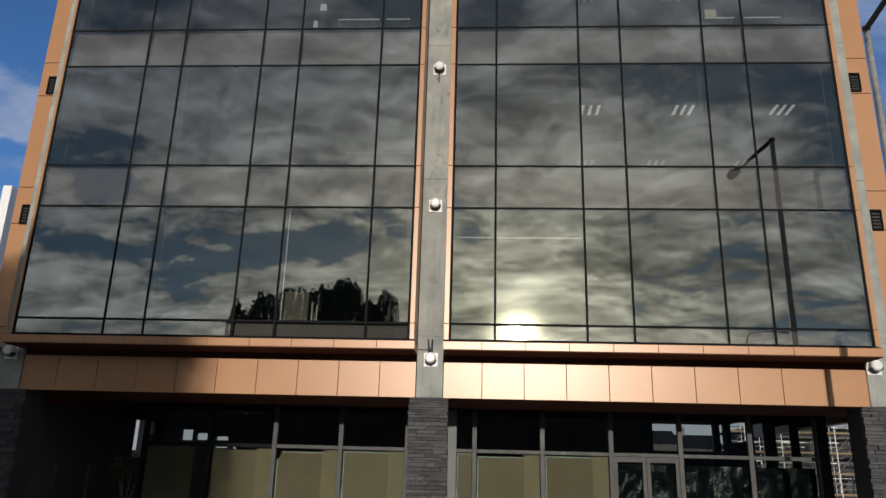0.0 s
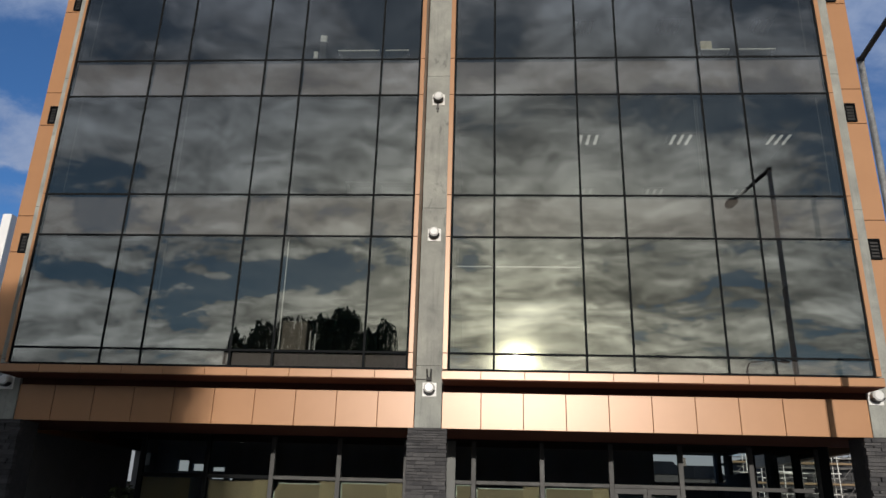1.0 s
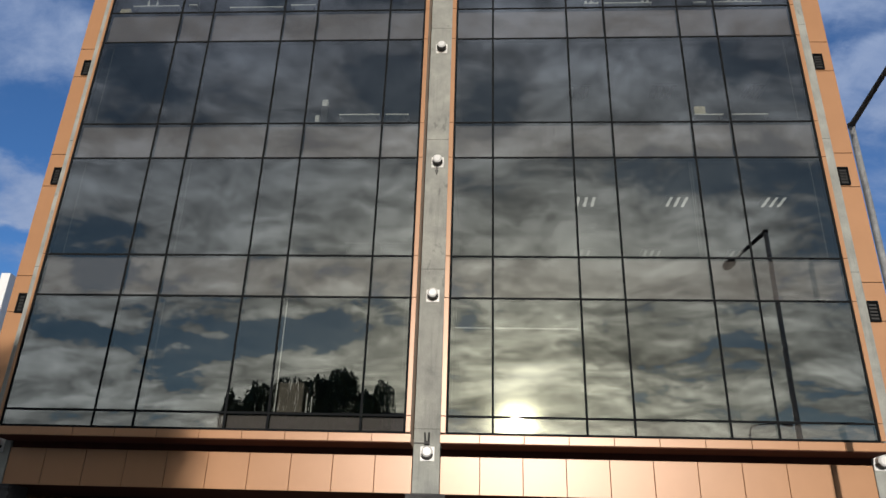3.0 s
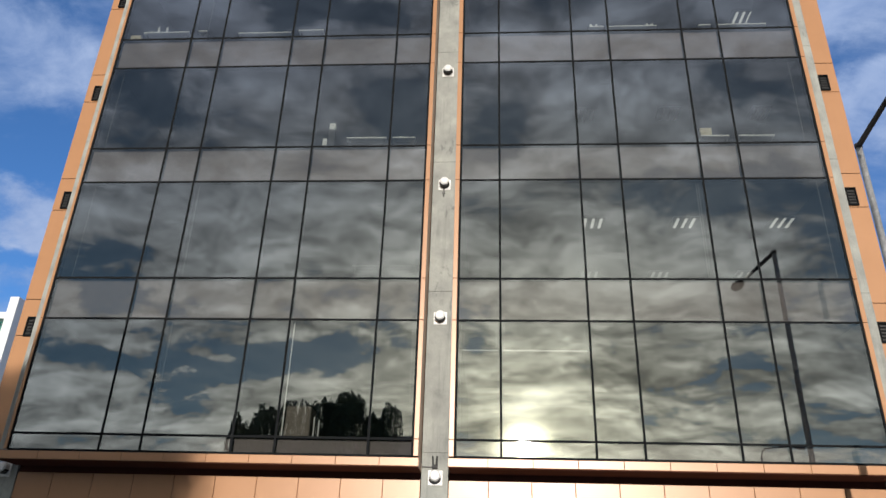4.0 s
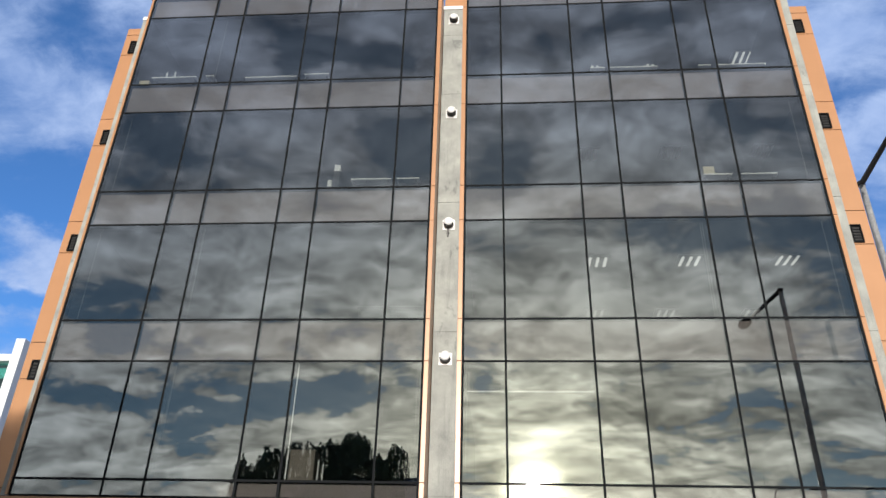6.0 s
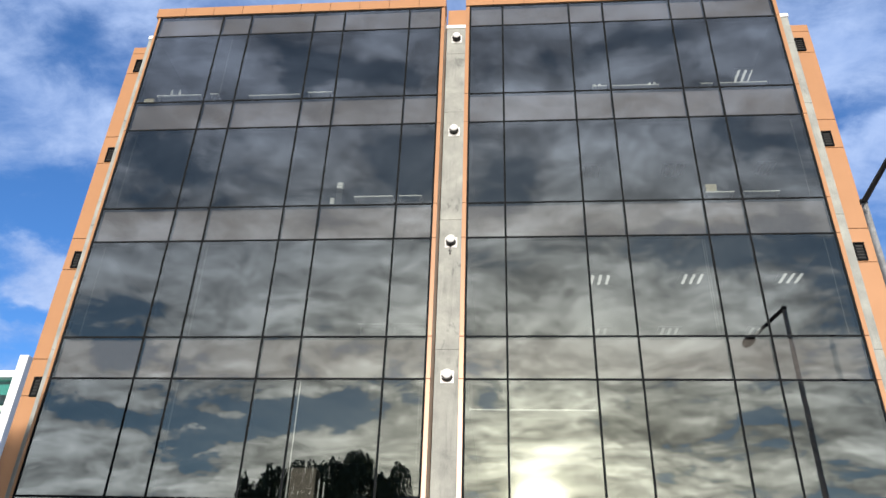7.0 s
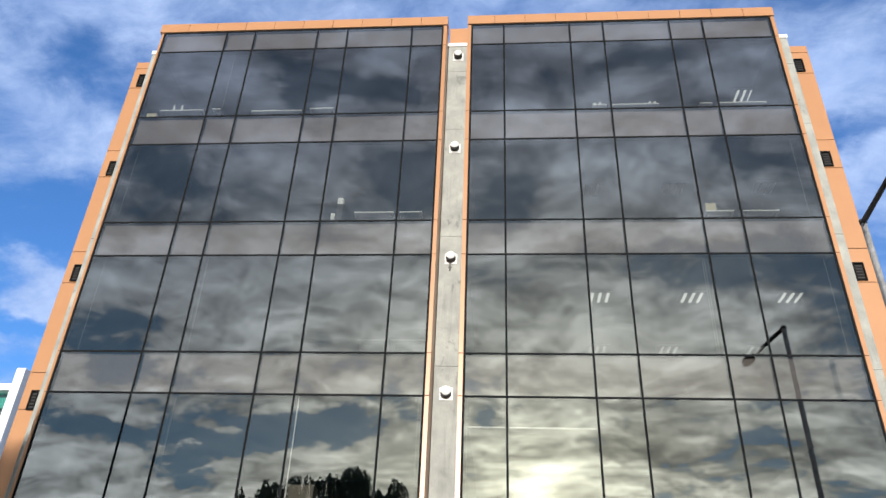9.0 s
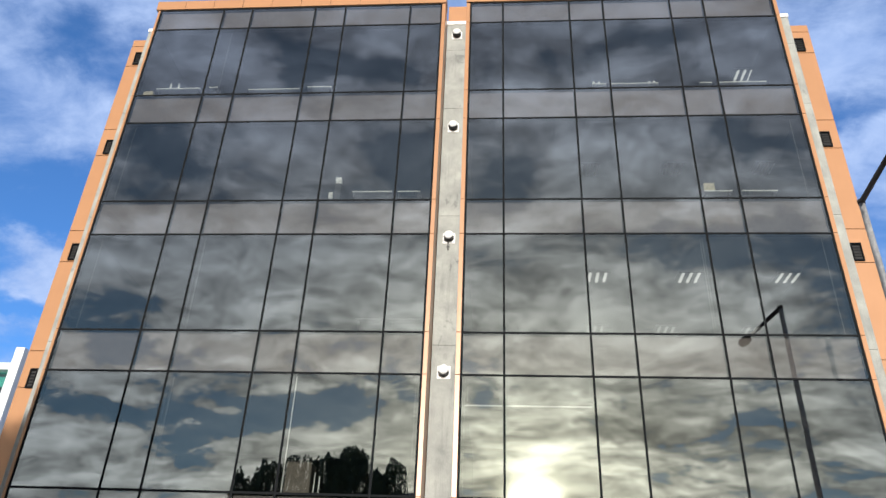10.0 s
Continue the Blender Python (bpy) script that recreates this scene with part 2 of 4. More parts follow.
M_ORANGE = surface("copper_orange_panel", (0.380, 0.189, 0.086), (0.428, 0.217, 0.101), 0.34, 0.06, 1.2, 180, 0.003, 0.06, 0.10, 0.58, (1, 1, 1), 0.015)
M_CONCRETE = surface("fair_faced_concrete", (0.170, 0.178, 0.168), (0.415, 0.424, 0.388), 0.85, 0, 1.6, 45, 0.25, 0.10, stain=0.16)
M_CAP = surface("white_flashing", (0.70, 0.70, 0.68), (0.82, 0.82, 0.80), 0.5, 0.1, 4, 90, 0.03)
M_STONE = surface("dark_ledge_stone", (0.026, 0.026, 0.03), (0.09, 0.088, 0.09), 0.8, 0, 9, 40, 0.8, 0, 0.28)
M_MULLION = surface("black_anodised_mullion", (0.006, 0.007, 0.008), (0.012, 0.013, 0.014), 0.8, 0, 5, 120, 0.02, 0, 0, 0.1)
M_GREYALU = surface("grey_aluminium_frame", (0.036, 0.037, 0.037), (0.056, 0.056, 0.055), 0.6, 0.05, 4, 120, 0.02)
M_GLASS = coated_glass("tinted_reflective_glass", 0.245, (0.64, 0.66, 0.65), (0.95, 1.0, 1.01))
M_CLEAR = clear_back("clear_inner_glass_face")
M_SHOPGLASS = coated_glass("clear_shop_glass", 0.02, (0.74, 0.79, 0.77), (1, 1, 1), 0.0006)
M_TEAL = coated_glass("teal_glass", 0.12, (0.24, 0.60, 0.60), (0.8, 1.0, 1.0), 0.0006)
M_SPANDREL = surface("spandrel_back_panel", (0.19, 0.158, 0.155), (0.25, 0.208, 0.20), 0.7, 0, 2, 60, 0.05, 0, 0.25)
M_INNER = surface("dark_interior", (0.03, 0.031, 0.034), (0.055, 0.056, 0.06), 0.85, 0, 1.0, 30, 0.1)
# grey raised to stand in for the haze over the dark lobby
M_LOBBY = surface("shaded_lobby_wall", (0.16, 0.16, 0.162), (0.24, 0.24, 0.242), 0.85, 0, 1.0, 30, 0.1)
# maroon taken from the dark recess under the ledge, so its shade is included
M_SOFFIT = surface("shaded_soffit_panel", (0.075, 0.030, 0.021), (0.11, 0.046, 0.033), 0.95, 0, 1.5, 60, 0.03, 0, 0, 0.05)
M_PAPER = surface("brown_kraft_paper", (0.30, 0.235, 0.15), (0.40, 0.32, 0.21), 0.8, 0, 2.5, 70, 0.12, 0.0, 0.4)
M_PAPER_B = surface("light_kraft_paper", (0.38, 0.30, 0.18), (0.48, 0.39, 0.25), 0.8, 0, 2.5, 70, 0.12, 0.0, 0.4)
M_TAPE = surface("pale_edge_tape", (0.50, 0.60, 0.50), (0.66, 0.76, 0.66), 0.5, 0, 6, 90, 0.02)
M_EDGE = surface("translucent_edge_tape", (0.38, 0.43, 0.36), (0.50, 0.55, 0.47), 0.5, 0, 6, 90, 0.02)
M_PALEALU = surface("pale_grey_panel", (0.10, 0.105, 0.10), (0.14, 0.145, 0.14), 0.6, 0.05, 4, 120, 0.02)
M_PLASTIC = surface("black_plastic_sheet", (0.004, 0.007, 0.008), (0.009, 0.014, 0.016), 0.24, 0, 3, 14, 0.25, 0, 0, 0.08)
M_WHITE = surface("white_enamel", (0.72, 0.72, 0.70), (0.82, 0.82, 0.80), 0.4, 0, 8, 90, 0.03)
M_LENS = surface("frosted_white_lens", (0.66, 0.67, 0.66), (0.78, 0.78, 0.77), 0.3, 0, 12, 90, 0.02)
M_BLACK = surface("black_rubber", (0.008, 0.008, 0.009), (0.02, 0.02, 0.02), 0.6, 0, 9, 90, 0.05)
M_GALV = surface("galvanised_steel", (0.10, 0.098, 0.096), (0.18, 0.177, 0.173), 0.6, 0.2, 7, 60, 0.06)
M_LAMPPOST = surface("weathered_zinc_pole", (0.14, 0.143, 0.147), (0.37, 0.37, 0.365), 0.7, 0.1, 9, 45, 0.06, 0.25)
M_POLE = surface("dark_painted_steel", (0.03, 0.027, 0.027), (0.055, 0.046, 0.043), 0.8, 0.0, 5, 60, 0.05)
M_BENCH = surface("white_laminate", (0.70, 0.70, 0.67), (0.80, 0.80, 0.77), 0.5, 0, 5, 80, 0.02)
M_CARD = surface("pale_cardboard", (0.50, 0.44, 0.30), (0.62, 0.56, 0.40), 0.8, 0, 6, 60, 0.05)
M_BOARD = surface("brown_cardboard", (0.15, 0.125, 0.105), (0.21, 0.18, 0.15), 0.85, 0, 5, 60, 0.05)
M_TUBE = glow("fluorescent_tube", (1.0, 0.97, 0.86), 0.62)
M_TUBE_FAINT = glow("faint_fluorescent_tube", (1.0, 0.97, 0.86), 0.26)
M_BARK = surface("bark", (0.035, 0.026, 0.02), (0.085, 0.065, 0.05), 0.9, 0, 6, 40, 0.6, 0, 0, 0.3)
M_LEAF = surface("foliage", (0.04, 0.052, 0.026), (0.09, 0.108, 0.052), 0.8, 0, 1.2, 12, 0.0, 0, 0.2, 0.3)
M_BRICK = surface("brown_render_wall", (0.15, 0.105, 0.085), (0.22, 0.16, 0.13), 0.85, 0, 0.8, 30, 0.2)
M_ASPHALT = surface("asphalt", (0.04, 0.04, 0.041), (0.065, 0.064, 0.063), 0.9, 0, 0.7, 60, 0.4)
M_PAVING = surface("concrete_paving", (0.25, 0.245, 0.23), (0.36, 0.35, 0.33), 0.85, 0, 0.9, 50, 0.25)
M_GRASS = surface("distant_ground", (0.06, 0.07, 0.035), (0.12, 0.12, 0.07), 0.95, 0, 0.05, 3, 0.2)
M_PAINT = surface("white_wall_paint", (0.72, 0.73, 0.74), (0.82, 0.83, 0.84), 0.6, 0, 0.6, 40, 0.05)
M_ROOF = surface("dark_roof_sheet", (0.07, 0.06, 0.055), (0.13, 0.11, 0.10), 0.6, 0.2, 1, 40, 0.1)
M_PLANK = surface("scaffold_plank", (0.15, 0.105, 0.06), (0.24, 0.175, 0.105), 0.8, 0, 4, 40, 0.2)
M_HILL = surface("far_hills", (0.05, 0.06, 0.055), (0.10, 0.10, 0.085), 0.95, 0, 0.03, 0.4, 0.0)


# ---- building helpers ----
def part(name, bm, mat, parent=None, label="", smooth=False):
    me = bpy.data.meshes.new(name)
    bm.normal_update()
    bm.to_mesh(me)
    bm.free()
    me.materials.append(mat)
    if smooth:
        for p in me.polygons:
            p.use_smooth = True
    ob = new(name, me)
    if parent is not None:
        ob.parent = parent
    if label:
        ob["label"] = label
    return ob


def pane(name, bm, mat, parent, label=""):
    """A glass pane: the coating lies on its outer face (towards -y), the rest is clear."""
    ob = part(name, bm, mat, parent, label)
    ob.data.materials.append(M_CLEAR)
    for p in ob.data.polygons:
        p.material_index = 0 if p.normal.y < -0.9 else 1
    return ob


def thing(name, label, category, group="", kind="", at=(0, 0, 0)):
    ob = new(name)
    ob.location = at
    return tagged(ob, label, category, group, kind)


def block(x0, x1, y0, y1, z0, z1, bevel=0.0, bm=None):
    own = bmesh.new()
    bmesh.ops.create_cube(own, size=1.0, matrix=Matrix.LocRotScale(
        ((x0 + x1) / 2, (y0 + y1) / 2, (z0 + z1) / 2), None, (x1 - x0, y1 - y0, z1 - z0)))
    if bevel:
        bmesh.ops.bevel(own, geom=own.edges[:], offset=bevel, segments=1, affect="EDGES")
    if bm is None:
        return own
    return merge(bm, own)


def merge(bm, own):
    me = bpy.data.meshes.new("tmp")
    own.to_mesh(me)
    own.free()
    bm.from_mesh(me)
    bpy.data.meshes.remove(me)
    return bm


def rod(a, b, r0, r1=None, sides=12, bm=None, caps=True):
    a, b = Vector(a), Vector(b)
    own = bmesh.new()
    turn = (b - a).to_track_quat("Z", "Y").to_matrix().to_4x4()
    bmesh.ops.create_cone(own, cap_ends=caps, segments=sides, radius1=r0, radius2=r0 if r1 is None else r1, depth=(b - a).length,
                          matrix=Matrix.Translation((a + b) / 2) @ turn)
    return own if bm is None else merge(bm, own)


def pierced(x0, x1, z0, z1, y0, y1, holes):
    """A wall slab in the xz plane with rectangular openings (x0, x1, z0, z1) cut through it."""
    xs = sorted({x0, x1, *[h[0] for h in holes], *[h[1] for h in holes]})
    zs = sorted({z0, z1, *[h[2] for h in holes], *[h[3] for h in holes]})
    nx, nz = len(xs) - 1, len(zs) - 1

    def solid(i, k):
        if not (0 <= i < nx and 0 <= k < nz):
            return False
        cx, cz = (xs[i] + xs[i + 1]) / 2, (zs[k] + zs[k + 1]) / 2
        return not any(h[0] < cx < h[1] and h[2] < cz < h[3] for h in holes)

    bm = bmesh.new()

    def quad(*pts):
        bm.faces.new([bm.verts.new(p) for p in pts])
    for i in range(nx):
        for k in range(nz):
            if not solid(i, k):
                continue
            a, b, c, d = xs[i], xs[i + 1], zs[k], zs[k + 1]
            quad((a, y0, c), (b, y0, c), (b, y0, d), (a, y0, d))
            quad((b, y1, c), (a, y1, c), (a, y1, d), (b, y1, d))
            if not solid(i - 1, k):
                quad((a, y1, c), (a, y0, c), (a, y0, d), (a, y1, d))
            if not solid(i + 1, k):
                quad((b, y0, c), (b, y1, c), (b, y1, d), (b, y0, d))
            if not solid(i, k - 1):
                quad((a, y1, c), (b, y1, c), (b, y0, c), (a, y0, c))
            if not solid(i, k + 1):
                quad((a, y0, d), (b, y0, d), (b, y1, d), (a, y1, d))
    bmesh.ops.remove_doubles(bm, verts=bm.verts[:], dist=1e-5)
    return bm


# ---- plan of the facade (metres) ----
ROWS = [4.41, 4.77, 7.468, 8.511, 11.202, 12.24, 14.926, 15.96, 18.64, 19.475]     # transom heights
BAY_L = [-10.588, -8.543, -7.623, -5.611, -4.659, -2.630, -1.672]                  # mullion lines
BAY_R = [-0.765, 0.21, 2.204, 3.209, 5.183, 6.162, 8.150]
SHOP_CEILING = 3.75
TOP, FASCIA_Y, WING_Y, SHOP_Y, SOFFIT_Z = 19.86, 0.75, 1.50, 3.20, 3.245
WEST, EAST, NORTH = -12.25, 9.8, 12.0
VISION = (1, 3, 5, 7)                                                            # rows of tall vision glass

# ---- ground ----
tagged(part("ground", block(-1500, 1500, -1500, 1500, -0.6, -0.16), M_GRASS), "dry grass and bare ground reaching the horizon", "ground", kind="structure")
tagged(part("road", block(-400, 400, -13.6, -5.0, -0.4, -0.12), M_ASPHALT), "dark grey asphalt street in front of the offices", "road", kind="structure")
tagged(part("pavement", block(-400, 400, -4.85, 14.0, -0.4, 0.0), M_PAVING), "pale concrete pavement at the foot of the offices", "pavement", kind="structure")
tagged(part("pavement", block(-400, 400, -24.0, -13.75, -0.4, 0.0), M_PAVING), "pale concrete pavement on the far side of the street", "pavement", kind="structure")
tagged(part("kerb", block(-400, 400, -5.0, -4.85, -0.4, 0.004, 0.02), M_CONCRETE), "long concrete kerb beside the asphalt", "kerb", kind="structure")
tagged(part("kerb", block(-400, 400, -13.75, -13.6, -0.4, 0.004, 0.02), M_CONCRETE), "long concrete kerb beside the asphalt", "kerb", kind="structure")

# ---- shell of the offices behind the facade ----
tagged(part("wall_west", block(WEST, WEST + 0.2, WING_Y + 0.2, NORTH, SOFFIT_Z, 19.8), M_ORANGE), "copper-orange clad side wall of the offices", "wall", kind="structure")
tagged(part("wall_east", block(EAST - 0.2, EAST, WING_Y + 0.2, NORTH, SOFFIT_Z, 19.8), M_ORANGE), "copper-orange clad side wall of the offices", "wall", kind="structure")
tagged(part("wall_north", block(WEST, EAST, NORTH, NORTH + 0.2, SHOP_CEILING + 0.2, 19.8), M_CONCRETE), "plain concrete rear wall of the offices", "wall", kind="structure")
tagged(part("roof", block(WEST + 0.01, EAST - 0.01, WING_Y + 0.21, NORTH + 0.19, 19.45, 19.7), M_CONCRETE), "flat grey office roof behind the parapet", "roof", kind="structure")
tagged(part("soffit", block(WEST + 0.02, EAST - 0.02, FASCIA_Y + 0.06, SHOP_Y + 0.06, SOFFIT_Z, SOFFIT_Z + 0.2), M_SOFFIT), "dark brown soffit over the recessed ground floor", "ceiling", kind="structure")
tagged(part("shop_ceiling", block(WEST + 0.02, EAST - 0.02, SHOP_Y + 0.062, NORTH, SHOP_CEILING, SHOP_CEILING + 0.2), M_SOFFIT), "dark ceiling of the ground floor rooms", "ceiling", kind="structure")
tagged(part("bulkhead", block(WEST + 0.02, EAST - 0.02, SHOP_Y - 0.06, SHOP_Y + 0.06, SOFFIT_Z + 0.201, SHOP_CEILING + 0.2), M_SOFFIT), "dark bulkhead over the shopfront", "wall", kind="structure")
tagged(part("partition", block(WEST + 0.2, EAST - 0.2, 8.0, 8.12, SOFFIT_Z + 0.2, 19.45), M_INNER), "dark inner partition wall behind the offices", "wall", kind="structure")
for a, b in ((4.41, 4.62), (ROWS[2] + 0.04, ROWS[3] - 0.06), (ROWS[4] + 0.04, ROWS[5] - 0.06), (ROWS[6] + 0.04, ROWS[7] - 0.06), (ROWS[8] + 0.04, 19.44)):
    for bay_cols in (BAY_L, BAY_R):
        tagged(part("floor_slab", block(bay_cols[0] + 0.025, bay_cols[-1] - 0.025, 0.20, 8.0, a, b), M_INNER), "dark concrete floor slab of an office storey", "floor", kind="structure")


# ---- facade bays ----
LEDGE_JOINT = (-9.835, -0.069)                                                   # first panel joint of each bay


def joints(x0, x1, first):
    """Panel edges from x0 to x1: even panels after a first, odd one."""
    return [x0] + [first + 0.935 * i for i in range(9)] + [x1]


def curtain_wall(cols):
    bay = thing("curtain_wall", "projecting bay of dark reflective glass in black mullions with copper-orange edges", "curtain wall",
                "glass bays", "structure")
    rnd = random.Random(5)
    for r in range(9):
        for c in range(6):
            a, b, lo, hi = cols[c], cols[c + 1], ROWS[r], ROWS[r + 1]
            bm = block(a + 0.015, b - 0.015, 0.0, 0.012, lo + 0.012, hi - 0.012)
            tilt = Matrix.Rotation(rnd.uniform(-1, 1) * 0.0011, 4, "X") @ Matrix.Rotation(rnd.uniform(-1, 1) * 0.0011, 4, "Z")
            mid = Matrix.Translation(((a + b) / 2, 0.006, (lo + hi) / 2))
            bm.transform(mid @ tilt @ mid.inverted())
            pane("pane", bm, M_GLASS, bay)
            if r not in VISION:
                part("spandrel_panel", block(a + 0.03, b - 0.03, 0.10, 0.14, lo + 0.02, hi - 0.02), M_SPANDREL, bay, "dark brown-grey panel behind the glass")
    for x in cols:
        part("mullion", block(x - 0.025, x + 0.025, -0.014, 0.16, ROWS[0], ROWS[-1], 0.004), M_MULLION, bay, "black mullion")
    for z in ROWS:
        part("transom", block(cols[0] + 0.02, cols[-1] - 0.02, -0.010, 0.15, z - 0.025, z + 0.025, 0.004), M_MULLION, bay, "black transom")
    # orange edge strips down both sides, jointed at the transoms
    for x0, x1 in ((cols[0] - (0.135 if cols is BAY_R else 0.092), cols[0] - 0.026), (cols[-1] + 0.026, cols[-1] + 0.130)):
        for lo, hi in zip(ROWS, ROWS[1:]):
            part("edge_panel", block(x0, x1, -0.03, FASCIA_Y + 0.05, lo + 0.006, hi - 0.006, 0.005), M_ORANGE, bay, "copper-orange edge panel")
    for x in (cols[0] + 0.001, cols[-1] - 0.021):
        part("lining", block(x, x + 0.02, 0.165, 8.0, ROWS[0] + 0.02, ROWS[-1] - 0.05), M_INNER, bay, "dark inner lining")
    # coping and sill ledge in ten panels each
    x0, x1 = cols[0] - (0.145 if cols is BAY_R else 0.177), cols[-1] + 0.155
    edges = joints(x0, x1, LEDGE_JOINT[cols is BAY_R])
    for a, b in zip(edges, edges[1:]):
        part("coping_panel", block(a + 0.004, b - 0.004, -0.05, 0.40, ROWS[-1] + 0.024, TOP, 0.006), M_ORANGE, bay, "copper-orange coping panel")
        part("ledge_panel", block(a + 0.004, b - 0.004, -0.07, FASCIA_Y, 4.20, ROWS[0] - 0.035, 0.006), M_ORANGE, bay, "copper-orange ledge panel")
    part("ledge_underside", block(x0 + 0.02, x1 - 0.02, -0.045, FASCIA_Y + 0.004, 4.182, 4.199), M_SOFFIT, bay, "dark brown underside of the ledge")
    part("ledge_core", block(x0 + 0.01, x1 - 0.01, -0.05, FASCIA_Y + 0.03, 4.23, ROWS[0] - 0.022), M_MULLION, bay)
    part("coping_core", block(x0 + 0.01, x1 - 0.01, -0.03, 0.38, ROWS[-1] + 0.03, TOP - 0.02), M_MULLION, bay)
    return bay


def fascia(x0, x1, first):
    band = thing("fascia", "copper-orange metal fascia of ten flat panels below the glass bay", "fascia", "fascias", "structure")
    edges = joints(x0, x1, first)
    for a, b in zip(edges, edges[1:]):
        part("panel", block(a + 0.005, b - 0.005, FASCIA_Y - 0.02, FASCIA_Y + 0.03, SOFFIT_Z, 4.04, 0.006), M_ORANGE, band)
    # shows above the panels as a dark strip, coloured for the ledge's shadow
    part("backing", block(x0 + 0.01, x1 - 0.01, FASCIA_Y + 0.005, FASCIA_Y + 0.05, SOFFIT_Z + 0.01, 4.19), M_SOFFIT, band, "backing behind the panels, dark brown for the shade under the ledge")
    return band


def column(cx, foot, depth_back):
    col = thing("column", "tall grey concrete column with dark stacked stone at its foot", "column", "columns", "structure")
    joints = (SOFFIT_Z, 4.62, 8.47, 12.18, 15.90, 18.22, 19.30)
    for lo, hi in zip(joints, joints[1:]):
        part("shaft", block(cx - 0.295, cx + 0.295, FASCIA_Y - 0.06, FASCIA_Y + depth_back, lo + 0.003, hi - 0.003, 0.006), M_CONCRETE, col, "weathered grey concrete shaft")
    part("joint_core", block(cx - 0.28, cx + 0.28, FASCIA_Y - 0.045, FASCIA_Y + depth_back - 0.02, SOFFIT_Z + 0.01, 19.295), M_CONCRETE, col)
    part("cap", block(cx - 0.31, cx + 0.31, FASCIA_Y - 0.09, FASCIA_Y + depth_back, 19.30, 19.44, 0.008), M_CAP, col, "white metal cap flashing")
    part("core", block(foot - 0.40, foot + 0.40, FASCIA_Y - 0.10, FASCIA_Y + 0.65, 0.0, SOFFIT_Z - 0.004), M_STONE, col, "dark stone core")
    return col


CENTRE = -1.231
COLUMN_X = (CENTRE, -10.975, 8.565)
FOOT_X = (CENTRE, -10.86, 8.46)
curtain_wall(BAY_L), curtain_wall(BAY_R)
fascia(-10.74, -1.54, -9.845), fascia(-0.93, 8.31, -0.063)
columns = [column(x, foot, 0.5) for x, foot in zip(COLUMN_X, FOOT_X)]
tagged(part("recess_wall", block(CENTRE - 0.3, CENTRE + 0.3, 0.95, 1.1, 19.44, 20.41, 0.006), M_ORANGE), "copper-orange parapet panel between the two bays", "parapet", kind="structure")


def louvre(parent, x0, x1, z0, z1, y):
    v = part("louvre_frame", pierced(x0, x1, z0, z1, y - 0.05, y + 0.004, [(x0 + 0.03, x1 - 0.03, z0 + 0.03, z1 - 0.03)]), M_MULLION, parent, "dark louvred vent")
    part("duct", block(x0 + 0.03, x1 - 0.03, y - 0.008, y - 0.003, z0 + 0.03, z1 - 0.03), M_BLACK, v)
    n = 6
    for i in range(n):
        z = z0 + 0.05 + (z1 - z0 - 0.1) * i / (n - 1)
        bm = block(x0 + 0.03, x1 - 0.03, -0.022, 0.022, -0.004, 0.004)
        bm.transform(Matrix.Translation((0, y - 0.032, z)) @ Matrix.Rotation(radians(35), 4, "X"))
        part("slat", bm, M_MULLION, v)


def wing_wall(x0, x1, lx0, lx1):
    w = thing("wing_wall", "copper-orange clad end wall with a small louvred vent on each storey", "wall", "end walls", "structure")
    edges = [3.2, 3.83, 4.84, 7.54, 8.54, 11.22, 12.24, 14.93, 15.95, 18.61, 19.50, 19.80]
    for lo, hi in zip(edges, edges[1:]):
        part("panel", block(x0, x1, WING_Y, WING_Y + 0.2, lo + 0.008, hi - 0.008, 0.006), M_ORANGE, w)
    part("backing", block(x0 + 0.01, x1 - 0.01, WING_Y + 0.02, WING_Y + 0.18, 3.22, 19.78), M_MULLION, w)
    for z in (3.80, 7.51, 11.26, 14.97, 18.66):
        louvre(w, lx0, lx1, z, z + 0.53, WING_Y)


wing_wall(8.26, EAST, 9.28, 9.545)
wing_wall(WEST, -10.70, -12.01, -11.80)


# ---- round wall lights on the columns ----
def wall_light():
    o = thing("wall_light", "round white hooded wall light on a square plate", "wall light", "column lights")
    part("back_plate", block(-0.16, 0.16, -0.025, 0.0, -0.16, 0.16, 0.012), M_WHITE, o, "square white back plate")
    bm = rod((0, -0.02, 0.03), (0, -0.16, 0.03), 0.128, 0.122, 28)
    rod((0, -0.16, 0.03), (0, -0.20, 0.03), 0.122, 0.085, 28, bm)
    part("hood", bm, M_LENS, o, "white domed cover")
    # black crescent along the lower edge of the cover
    bm = bmesh.new()
    for i in range(12):
        a0, a1 = math.pi * (1.12 + 0.76 * i / 12), math.pi * (1.12 + 0.76 * (i + 1) / 12)
        r0, r1 = 0.118, 0.140
        pts = [(r * math.cos(a), y, 0.03 + r * math.sin(a)) for y in (-0.03, -0.185) for r, a in ((r0, a0), (r1, a0), (r1, a1), (r0, a1))]
        vs = [bm.verts.new(p) for p in pts]
        for f in ((0, 1, 2, 3), (7, 6, 5, 4), (0, 4, 5, 1), (1, 5, 6, 2), (2, 6, 7, 3), (3, 7, 4, 0)):
            bm.faces.new([vs[k] for k in f])
    part("lower_crescent", bm, M_BLACK, o, "black lower crescent")
    return o


